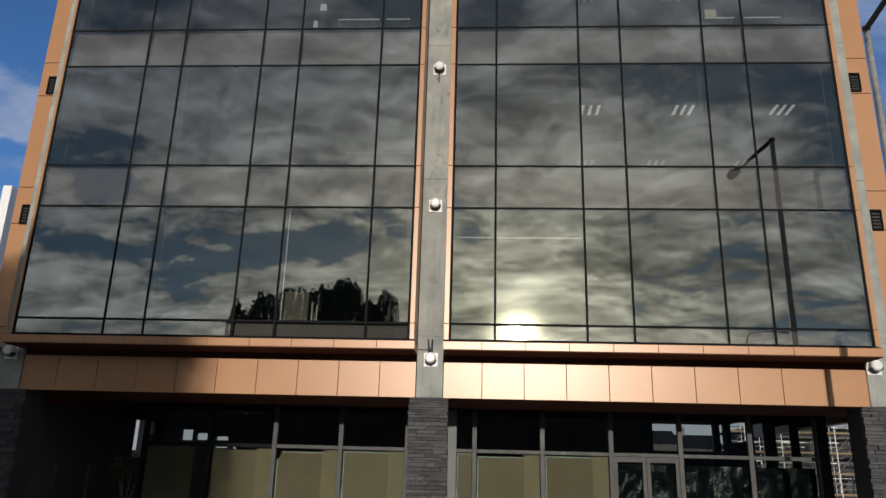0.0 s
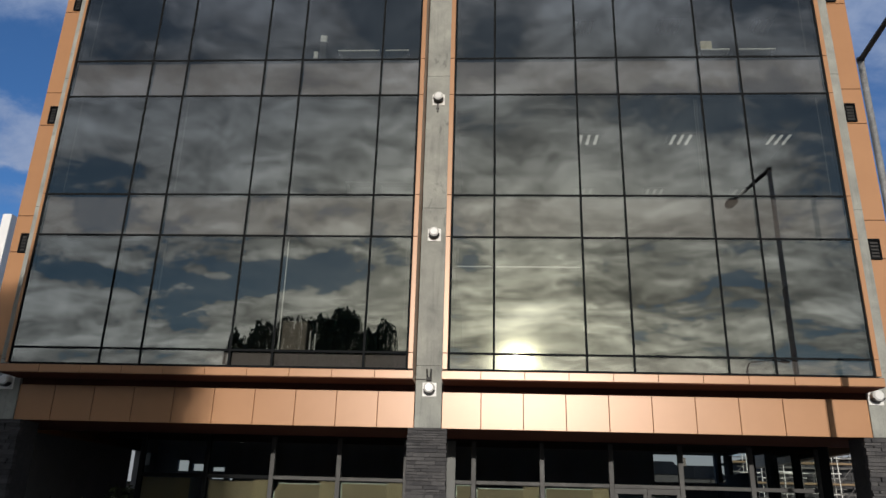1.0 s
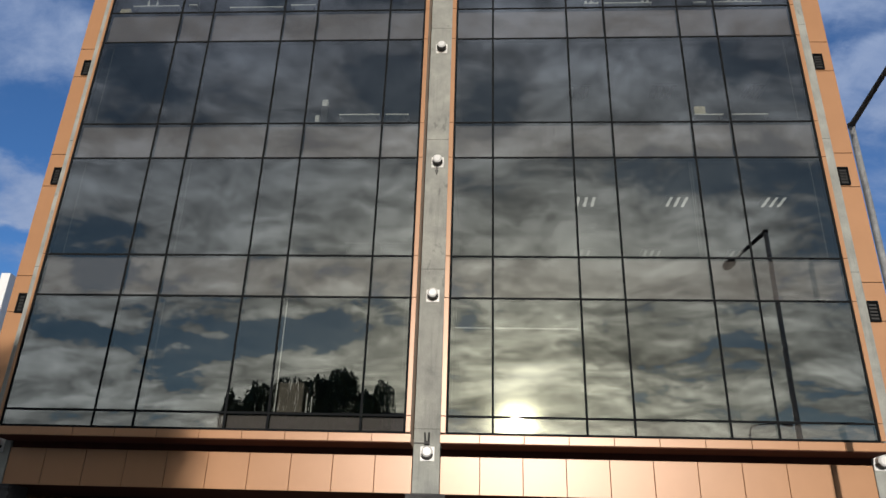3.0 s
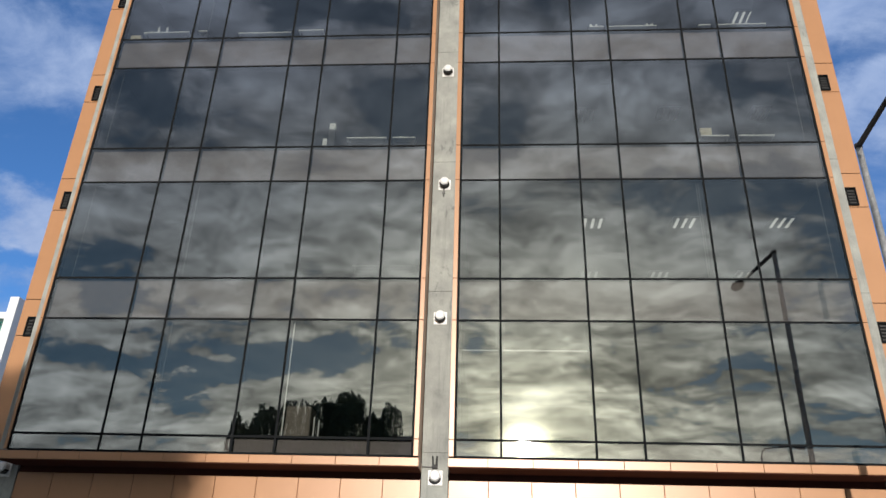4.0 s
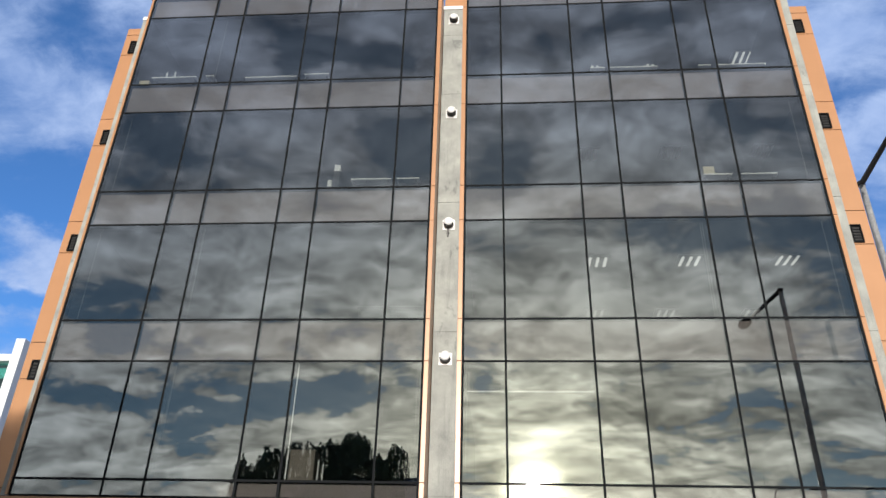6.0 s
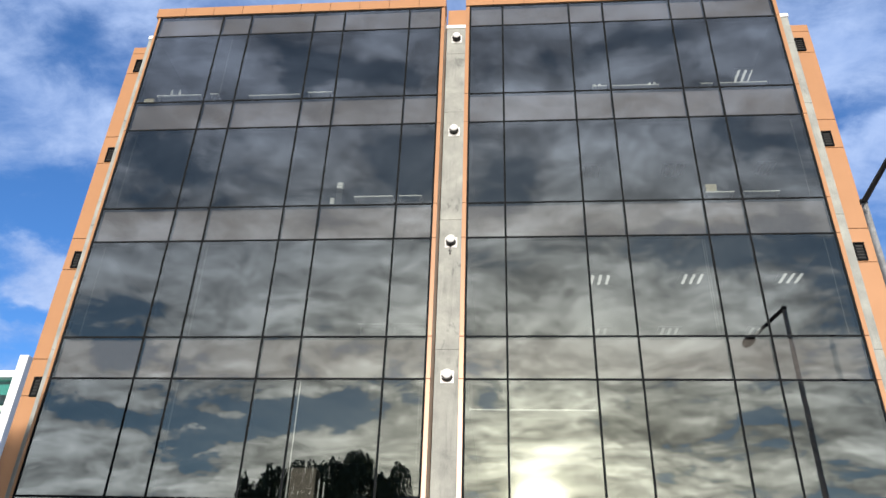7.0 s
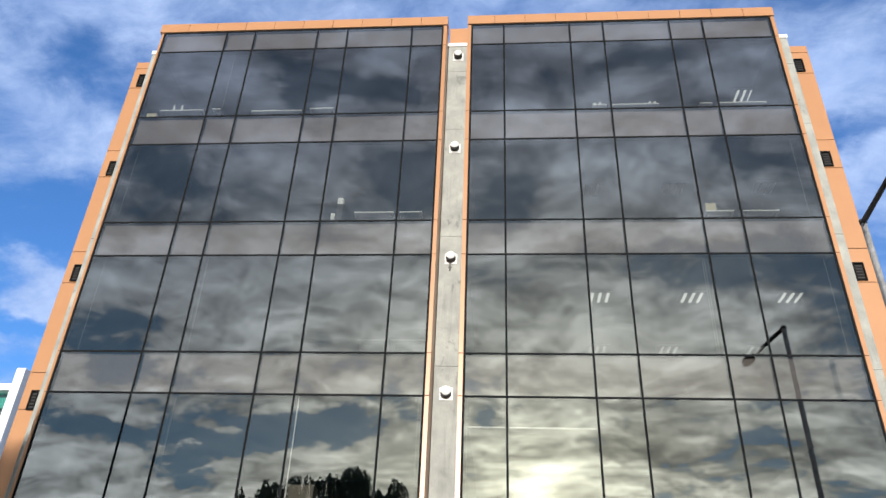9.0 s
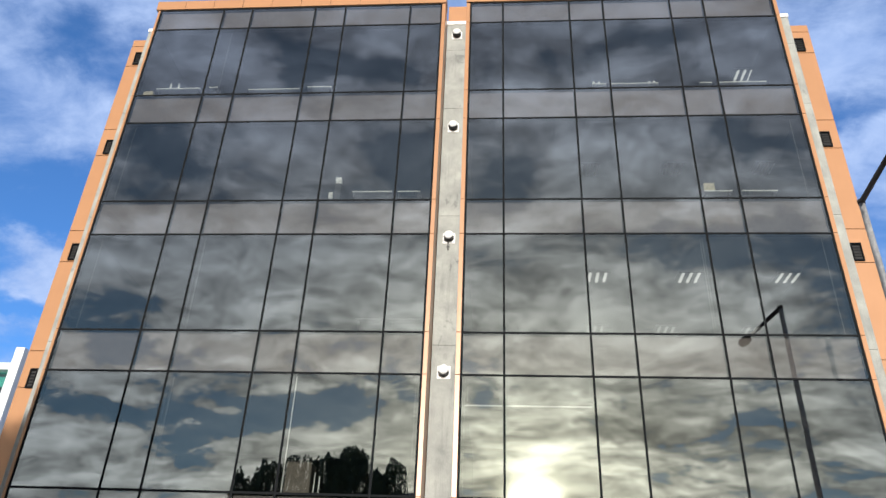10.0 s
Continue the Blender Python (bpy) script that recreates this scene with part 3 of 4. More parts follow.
LIGHT_Z = (4.08, 7.77, 11.47, 15.16, 18.82)
lamp = wall_light()
face = FASCIA_Y - 0.06
spots = [(x, z) for x in (CENTRE + 0.015, -10.98, 8.43) for z in LIGHT_Z if abs(x) < 2 or z < 12]
lamp.matrix_basis = pose(spots[0][0], face, spots[0][1])
for x, z in spots[1:]:
    copy_thing(lamp, pose(x + 0.12 if x < -9 and z > 5 else x, face, z))
o = thing("sensor_bracket", "small black two-pronged sensor on a thin grey rod", "sensor", at=(CENTRE, face, 4.36))
for dx in (-0.035, 0.035):
    part("prong", rod((dx, -0.05, -0.02), (dx * 1.4, -0.10, 0.17), 0.022, 0.018, 8), M_BLACK, o)
part("base", block(-0.06, 0.06, -0.09, 0.0, -0.09, -0.01, 0.01), M_BLACK, o)
part("conduit", rod((-0.30, -0.025, -0.05), (0, -0.025, -0.05), 0.012, None, 8), M_GALV, o, "thin grey conduit")
for z in (11.40,):
    o = thing("drain_stub", "short dark pipe below a wall light", "pipe", at=(CENTRE, face, z))
    part("tube", rod((0, -0.03, 0.1), (0, -0.03, -0.28), 0.022, None, 10), M_GALV, o)
    part("clip", block(-0.035, 0.035, -0.04, 0.0, -0.2, -0.17), M_MULLION, o)


# ---- things behind the office glass ----
def troffer(tube_mat=M_TUBE, label="three-tube fluorescent light on a dark office ceiling"):
    o = thing("ceiling_light", label, "ceiling light", "office lights")
    part("housing", block(-0.36, 0.36, -0.30, 0.30, -0.02, 0.03, 0.006), M_INNER, o)
    for dx in (-0.21, 0.0, 0.21):
        part("tube", block(dx - 0.04, dx + 0.04, -0.27, 0.27, -0.05, -0.022, 0.01), tube_mat, o, "white tube")
    return o


lit = troffer()
spots = [(2.78, 2.3, ROWS[4]), (5.26, 2.3, ROWS[4]), (7.85, 2.3, ROWS[4]), (7.92, 2.48, ROWS[8])]
lit.matrix_basis = pose(spots[0][0], spots[0][1], spots[0][2] + 0.01)
for x, y, z in spots[1:]:
    copy_thing(lit, pose(x, y, z + 0.01))


# second row: the same fitting with a weaker glow
faint = troffer(M_TUBE_FAINT, "faintly lit three-tube fluorescent light on a dark office ceiling")
faint.matrix_basis = pose(3.1, 5.85, ROWS[4] + 0.01)
for x in (5.3, 8.0):
    copy_thing(faint, pose(x, 5.85, ROWS[4] + 0.01))

dim = troffer(M_LENS, "unlit three-tube fluorescent light on a dark office ceiling")
dim.matrix_basis = pose(7.95, 2.42, ROWS[6] + 0.01)
for x in (2.78, 5.26):
    copy_thing(dim, pose(x, 2.42, ROWS[6] + 0.01))


def bench(x0, x1, floor, top):
    o = thing("window_bench", "long white-topped bench standing behind the office glass", "bench", "window benches", at=((x0 + x1) / 2, 0.32, floor))
    h, w = top - floor, (x1 - x0) / 2
    part("top", block(-w, w, -0.12, 0.16, h - 0.04, h, 0.006), M_BENCH if top - ROWS[3] > 1 else M_GREYALU, o, "pale laminate top")
    part("front_panel", block(-w + 0.02, w - 0.02, 0.10, 0.13, 0.0, h - 0.04), M_INNER, o)
    for dx in (-w + 0.06, w - 0.06):
        part("leg", block(dx - 0.02, dx + 0.02, -0.02, 0.14, 0.0, h - 0.04), M_INNER, o)


for x0, x1, r, h in ((-10.13, -8.78, 7, 0.47), (-8.50, -8.25, 7, 0.49), (-7.3, -5.76, 7, 0.38), (-5.53, -4.81, 7, 0.44), (2.736, 3.137, 7, 0.37), (3.28, 4.6, 7, 0.365),
                     (5.73, 6.075, 7, 0.355), (6.265, 7.57, 7, 0.355), (-3.82, -2.75, 5, 0.43), (-2.60, -1.99, 5, 0.43), (5.35, 6.075, 5, 0.385), (6.30, 7.2, 5, 0.385),
                     (-3.37, -2.70, 3, 0.44), (-2.56, -1.74, 3, 0.44)):
    bench(x0, x1, ROWS[r] - 0.06, ROWS[r] + h)


def carton(x, z, w, h, mat, label, name="carton"):
    """A closed carton with its two lid flaps, or a plain board or cabinet of another name."""
    bm = block(x - w / 2, x + w / 2, 0.22, 0.22 + w * 0.8, z, z + h, 0.008)
    if name == "carton":
        for a, b in ((x - w / 2 + 0.004, x - 0.003), (x + 0.003, x + w / 2 - 0.004)):
            block(a, b, 0.222, 0.218 + w * 0.8, z + h - 0.001, z + h + 0.006, 0.002, bm)
    tagged(part(name, bm, mat), label, name)


def vessel(name, x, z, r, h, mat, label):
    bm = rod((x, 0.30, z), (x, 0.30, z + h * 0.75), r, r * 1.05, 14)
    rod((x, 0.30, z + h * 0.75), (x, 0.30, z + h), r * (1.05 if name == "cup" else 0.5), r * (1.1 if name == "cup" else 0.4), 14, bm)
    tagged(part(name, bm, mat), label, name, "things on the window benches")


carton(-4.27, 4.62, 0.56, 0.87, M_BOARD, "large brown carton on the office floor behind the glass")
carton(-3.90, 4.62, 0.030, 0.65, M_BENCH, "narrow pale board standing behind the glass", "board")
carton(-3.79, 4.62, 0.028, 0.58, M_BENCH, "narrow pale board standing behind the glass", "board")
carton(5.51, ROWS[5] + 0.385, 0.28, 0.23, M_CARD, "pale brown cardboard box on the white bench")
carton(-10.35, ROWS[7] - 0.06, 0.30, 0.42, M_CARD, "pale cardboard box behind the office glass")
carton(-4.23, ROWS[5] - 0.06, 0.17, 0.76, M_INNER, "tall dark cabinet behind the office glass", "cabinet")
carton(-4.23, ROWS[5] + 0.70, 0.16, 0.19, M_BENCH, "white box on a dark cabinet")
carton(-4.40, ROWS[5] - 0.06, 0.12, 0.26, M_INNER, "low dark cabinet behind the office glass", "cabinet")
carton(-4.40, ROWS[5] + 0.20, 0.11, 0.20, M_BENCH, "small white box on a low dark cabinet")
for x in (2.80, 2.95, 4.36, 4.50):
    vessel("cup", x, ROWS[7] + (0.37 if x < 3.2 else 0.365), 0.035, 0.12, M_BENCH, "small white cup on the window bench")
for x in (-9.75, -9.5):
    vessel("bottle", x, ROWS[7] + 0.47, 0.03, 0.28, M_BENCH, "narrow white bottle on the window bench")


def blind(x0, x1, z, head):
    o = thing("roller_blind", "pale roller blind bar and cords behind the glass", "blind", "roller blinds", at=(0, 0.20, 0))
    part("bottom_bar", block(x0, x1, -0.012, 0.012, z, z + 0.03, 0.004), M_BENCH, o)
    for x in (x0 + 0.03, x1 - 0.03):
        part("cord", rod((x, 0, z), (x, 0, head), 0.0018, None, 6), M_BENCH, o)


blind(-0.65, 0.15, 6.81, ROWS[2] + 0.03)
blind(0.27, 2.15, 6.81, ROWS[2] + 0.03)


def guide(x, lo, hi):
    o = thing("blind_guide", "thin pale vertical blind guide beside a mullion", "blind guide", "blind guides", at=(x, 0.19, lo))
    part("rail", block(-0.012, 0.012, -0.012, 0.012, 0, hi - lo), M_BENCH if x == -4.59 else M_GREYALU, o)
    part("foot", block(-0.025, 0.025, -0.02, 0.02, 0, 0.02), M_GREYALU, o)


for x, r in ((-4.59, 1), (-7.53, 1), (-7.53, 3), (-1.80, 1), (-0.68, 1), (-10.3, 3), (-8.2, 7), (5.05, 3), (5.10, 3), (7.95, 3), (-10.35, 5), (7.9, 5)):
    guide(x, ROWS[r] - 0.06 if r > 1 else 4.60, ROWS[r + 1] + 0.03)

# ---- recessed ground floor ----
POSTS = [-8.657 + 1.683 * i for i in range(10)] + [8.10, 8.2]
HEAD, SHOP_TOP = 2.215, 3.19
shop = thing("shopfront", "grey aluminium shopfront with clear panes, transom lights and double doors", "shopfront", kind="structure")
# the two left posts stand in shade, which is put into their black colour
for i, x in enumerate(POSTS[:-1]):
    part("post", block(x - 0.058, x + 0.058, SHOP_Y - 0.06, SHOP_Y + 0.06, 0.0, SHOP_TOP, 0.006), M_MULLION if i < 2 else M_GREYALU, shop, "shopfront post coloured black for shade" if i < 2 else "grey aluminium post")
# left transoms likewise: grey frame turned black to look shaded
for a, b in zip(POSTS[:-2], POSTS[1:-1]):
    part("rail", block(a + 0.058, b - 0.058, SHOP_Y - 0.05, SHOP_Y + 0.05, HEAD - 0.045, HEAD + 0.045, 0.006), M_MULLION if b < -5 else M_GREYALU, shop, "black transom" if b < -5 else "grey aluminium transom")
    pane("upper_pane", block(a + 0.058, b - 0.058, SHOP_Y - 0.006, SHOP_Y + 0.006, HEAD + 0.045, SHOP_TOP), M_SHOPGLASS, shop, "clear upper pane")
    if abs(a - 3.16) > 0.3:
        part("sill_rail", block(a + 0.058, b - 0.058, SHOP_Y - 0.05, SHOP_Y + 0.05, 0.0, 0.12, 0.006), M_GREYALU, shop, "grey aluminium bottom rail")
        pane("pane", block(a + 0.058, b - 0.058, SHOP_Y - 0.006, SHOP_Y + 0.006, 0.12, HEAD - 0.045), M_SHOPGLASS, shop, "clear lower pane")


part("side_panel", block(-0.925, -0.69, SHOP_Y - 0.085, SHOP_Y - 0.062, 0.0, SHOP_TOP, 0.004), M_PALEALU, shop, "pale grey aluminium side panel")


def door_leaf(x0, x1):
    d = part("door_leaf", pierced(x0, x1, 0.01, HEAD - 0.05, SHOP_Y - 0.025, SHOP_Y + 0.025, [(x0 + 0.09, x1 - 0.09, 0.2, HEAD - 0.17)]), M_GREYALU, shop, "grey aluminium door leaf")
    pane("pane", block(x0 + 0.09, x1 - 0.09, SHOP_Y - 0.005, SHOP_Y + 0.005, 0.2, HEAD - 0.17), M_SHOPGLASS, d)
    part("handle", rod((x1 - 0.05, SHOP_Y - 0.07, 0.8), (x1 - 0.05, SHOP_Y - 0.07, 1.3), 0.015, None, 10), M_GALV, d)


k = min(range(len(POSTS)), key=lambda i: abs(POSTS[i] - 3.16))
da, db = POSTS[k] + 0.05, POSTS[k + 1] - 0.05
door_leaf(da, (da + db) / 2 - 0.005), door_leaf((da + db) / 2 + 0.005, db)


def wavy(x0, x1, z0, z1, y, amp, seed, nx=14, nz=18, cut=0.0):
    """A hung sheet with soft creases and some thickness."""
    bm = bmesh.new()
    rows = []
    for k in range(nz + 1):
        row = []
        for i in range(nx + 1):
            u, v = i / nx, k / nz
            x, z = x0 + (x1 - x0) * u, z0 + (z1 - z0) * v
            if cut and v > 0.9 and u < 0.12:
                x += cut * (v - 0.9) * 10 * (1 - u / 0.12)
            d = noise.noise(Vector((x * 1.7 + seed, z * 0.9, seed))) + 0.5 * noise.noise(Vector((x * 5 + seed, z * 4, seed * 2)))
            row.append(bm.verts.new((x, y + amp * d, z)))
        rows.append(row)
    for k in range(nz):
        for i in range(nx):
            bm.faces.new((rows[k][i], rows[k][i + 1], rows[k + 1][i + 1], rows[k + 1][i]))
    bmesh.ops.solidify(bm, geom=bm.faces[:], thickness=0.003)
    return bm


def paper(x0, x1, top, seed, tape=True, cut=0.0, mat=M_PAPER, y=0.02):
    o = thing("paper_sheet", "brown kraft paper sheet taped behind the shop glass", "paper sheet", "paper sheets", at=(0, SHOP_Y + 0.05, 0.12))
    part("sheet", wavy(x0, x1, 0.0, top - 0.12, y, 0.008, seed, cut=cut), mat, o)
    if tape:
        part("tape", block(x0 + cut, x1, 0.0, 0.006, top - 0.137, top - 0.118), M_EDGE, o, "pale green tape edge")
        part("tape", block(x0 - 0.009, x0 + 0.010, 0.0, 0.006, 0.0, top - 0.13 - (0.18 if cut else 0)), M_EDGE, o, "pale green tape edge")


for i, (a, b) in enumerate(zip(POSTS[:-2], POSTS[1:-1])):
    if i == 0:
        paper(a + 0.01, b - 0.72, 2.16, 1.0, False)
        paper(b - 0.76, b - 0.39, 2.155, 2.0, False, 0.0, M_PAPER_B, 0.0)
    elif b < 3.3:
        if b < -1.5 or a > -1.0:
            paper(a + 0.09, b - 0.42, 2.13 - 0.02 * (i % 3), i * 3.1 + 1, a > -6, 0.10 if i == 2 else 0.0)
            paper(b - 0.46, b - 0.07, 2.155, i * 5.3 + 2, False, 0.0, M_PAPER_B, 0.0)
        else:
            paper(a + 0.1, a + 0.5, 2.15, i * 5.3 + 2, True)
            paper(b - 0.42, b - 0.07, 2.15, i * 2.3 + 4, True)
    else:
        o = thing("plastic_sheet", "creased black plastic sheet hung behind the glass", "plastic sheet", "plastic sheets", at=(0, SHOP_Y + 0.10, 0.0))
        part("sheet", wavy(a + 0.06, b - 0.06, 0.02, 2.0, 0.02, 0.05, i * 4.7, 22, 26), M_PLASTIC, o)

side = pierced(SHOP_Y + 0.07, NORTH - 0.2, 0.0, SHOP_CEILING - 0.004, -8.32, -8.18, [(3.35, 4.75, 0.3, 3.06), (5.02, 6.35, 0.3, 3.2), (6.95, 8.12, 0.3, 3.38), (8.36, 10.3, 2.9, 3.55), (10.8, 11.5, 2.7, 3.6)])
side.transform(Matrix.Rotation(radians(90), 4, "Z"))
tagged(part("shop_side_wall", side, M_MULLION), "dark framed side wall with tall openings beside the passage", "wall", kind="structure")
tagged(part("shop_end_post", block(8.11, 8.35, SHOP_Y - 0.08, SHOP_Y + 0.068, 0.0, SOFFIT_Z - 0.002, 0.01), M_MULLION), "black corner post of the shopfront", "post", kind="structure")
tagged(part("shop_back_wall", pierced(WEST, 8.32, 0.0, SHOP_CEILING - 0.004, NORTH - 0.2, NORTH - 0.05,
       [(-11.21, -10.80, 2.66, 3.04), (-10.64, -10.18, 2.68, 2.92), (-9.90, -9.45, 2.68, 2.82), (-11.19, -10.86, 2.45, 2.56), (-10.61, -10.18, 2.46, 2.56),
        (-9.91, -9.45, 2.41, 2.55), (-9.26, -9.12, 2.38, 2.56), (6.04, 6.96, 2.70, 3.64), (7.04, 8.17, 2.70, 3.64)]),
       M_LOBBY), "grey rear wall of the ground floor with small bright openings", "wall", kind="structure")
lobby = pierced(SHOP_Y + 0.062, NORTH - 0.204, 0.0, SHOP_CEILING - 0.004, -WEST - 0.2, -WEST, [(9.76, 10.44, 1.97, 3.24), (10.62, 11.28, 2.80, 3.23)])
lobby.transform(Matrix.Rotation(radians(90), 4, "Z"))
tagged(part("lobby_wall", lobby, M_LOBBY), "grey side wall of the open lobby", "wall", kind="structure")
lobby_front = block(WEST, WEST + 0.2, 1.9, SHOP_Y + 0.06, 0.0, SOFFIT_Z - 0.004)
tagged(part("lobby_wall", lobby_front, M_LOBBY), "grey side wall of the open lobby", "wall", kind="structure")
for x in (-10.88, -10.02):
    o = thing("lobby_post", "thin dark grey post in the shaded lobby", "post", "lobby posts", at=(x, SHOP_Y, 0))
    part("shaft", rod((0, 0, 0), (0, 0, 1.64), 0.022, None, 10), M_GREYALU, o)
    part("foot", rod((0, 0, 0), (0, 0, 0.02), 0.07, None, 12), M_GREYALU, o)


def shrub(x, y, top):
    """A leafy pot plant: thin stems out of a round tub, and small leaves."""
    rnd = random.Random(41)
    o = thing("pot_plant", "dark leafy shrub in a round tub in the shaded lobby", "plant", at=(x, y, 0))
    part("tub", rod((0, 0, 0), (0, 0, 0.42), 0.17, 0.22, 18), M_GREYALU, o, "grey tub")
    verts, faces = [], []
    for i in range(7):
        a = i * 0.9
        tip = Vector((0.30 * math.cos(a), 0.30 * math.sin(a), top - rnd.uniform(0.05, 0.5)))
        part("stem", curve_tube([(0.04 * math.cos(a), 0.04 * math.sin(a), 0.4), Vector((0.04, 0, 0.4)).lerp(tip, 0.5) * 1.02, tip], 0.012, 0.006, 6), M_LAMPPOST, o, "pale stem")
        for j in range(60):
            c = tip + Vector((rnd.gauss(0, 0.10), rnd.gauss(0, 0.10), rnd.gauss(-0.08, 0.14)))
            q = Euler((rnd.uniform(0, 6.3), rnd.uniform(0, 6.3), rnd.uniform(0, 6.3))).to_matrix()
            k = len(verts)
            verts += [c + q @ Vector(v) * 0.05 for v in ((-0.4, -1, 0), (0.4, -0.5, 0.1), (0.3, 1, 0), (-0.4, 0.5, 0.1))]
            faces.append((k, k + 1, k + 2, k + 3))
    me = bpy.data.meshes.new("leaves")
    me.from_pydata(verts, [], faces)
    me.materials.append(M_LEAF)
    new("leaves", me).parent = o


o = thing("downlight", "small round white ceiling light under the soffit", "ceiling light", at=(-8.95, 6.2, SHOP_CEILING))
part("ring", rod((0, 0, -0.03), (0, 0, 0.0), 0.14, 0.16, 20), M_WHITE, o)
part("lens", rod((0, 0, -0.035), (0, 0, -0.028), 0.11, None, 20), M_LENS, o)


# ---- street lamps ----
def curve_tube(points, r0, r1, sides=10):
    bm = bmesh.new()
    rings = []
    pts = [Vector(p) for p in points]
    for i, p in enumerate(pts):
        d = (pts[min(i + 1, len(pts) - 1)] - pts[max(i - 1, 0)]).normalized()
        q = d.to_track_quat("Z", "Y").to_matrix()
        r = r0 + (r1 - r0) * i / (len(pts) - 1)
        rings.append([bm.verts.new(p + q @ Vector((r * math.cos(2 * math.pi * s / sides), r * math.sin(2 * math.pi * s / sides), 0))) for s in range(sides)])
    for a, b in zip(rings, rings[1:]):
        for s in range(sides):
            bm.faces.new((a[s], a[(s + 1) % sides], b[(s + 1) % sides], b[s]))
    bm.faces.new(rings[0][::-1]), bm.faces.new(rings[-1])
    return bm


def lamp_head(length):
    bm = bmesh.new()
    bmesh.ops.create_uvsphere(bm, u_segments=20, v_segments=12, radius=0.5)
    for v in bm.verts:
        v.co.x *= length * (1.0 - 0.25 * v.co.y)
        v.co.y *= length * 1.9
        v.co.z *= 0.26 if v.co.z > 0 else 0.14
    return bm


def street_lamp(base, arm, height, rise, label, bent=False):
    """arm: horizontal reach as (dx, dy)."""
    o = thing("street_lamp", label, "street lamp", "street lamps", at=base)
    part("pole", rod((0, 0, 0), (0, 0, height), 0.082, 0.060, 12), M_LAMPPOST, o, "tapered galvanised pole", True)
    part("base_plate", rod((0, 0, 0), (0, 0, 0.03), 0.22, None, 16), M_GALV, o)
    part("collar", rod((0, 0, height - 0.07), (0, 0, height + 0.02), 0.074, 0.074, 12), M_POLE, o)
    tip = Vector((arm[0], arm[1], height + rise))
    if bent:
        bend = [(arm[0] * f, arm[1] * f, height + rise * g) for f, g in ((0, -0.4), (0.02, 0.3), (0.07, 0.65), (0.16, 0.85), (0.4, 0.93), (1, 1))]
        part("arm", curve_tube(bend, 0.045, 0.035), M_POLE, o, "dark swan-neck arm", True)
    else:
        part("arm", rod((0, 0, height - 0.03), tip, 0.06, 0.045, 10), M_POLE, o, "dark outreach arm", True)
    flat = math.atan2(-arm[0], arm[1])
    bm = lamp_head(0.36)
    bm.transform(Matrix.Translation(tip) @ Matrix.Rotation(flat, 4, "Z") @ Matrix.Translation((0, 0.24, -0.02)))
    h = part("head", bm, M_POLE, o, "dark oval lantern head", True)
    bm = lamp_head(0.30)
    bm.transform(Matrix.Translation(tip) @ Matrix.Rotation(flat, 4, "Z") @ Matrix.Translation((0, 0.28, -0.05)))
    part("lens", bm, M_GREYALU, h, "grey lens", True)


street_lamp((7.605, -2.56, 0), (-0.08, -2.60), 10.44, 0.22, "tall galvanised street lamp with a dark outreach arm")
street_lamp((16.03, -30.0, 0), (2.1, -0.2), 9.95, 0.72, "tall street lamp with a swan-neck arm beyond the pavement", True)


shrub(-9.25, 3.75, 1.85)


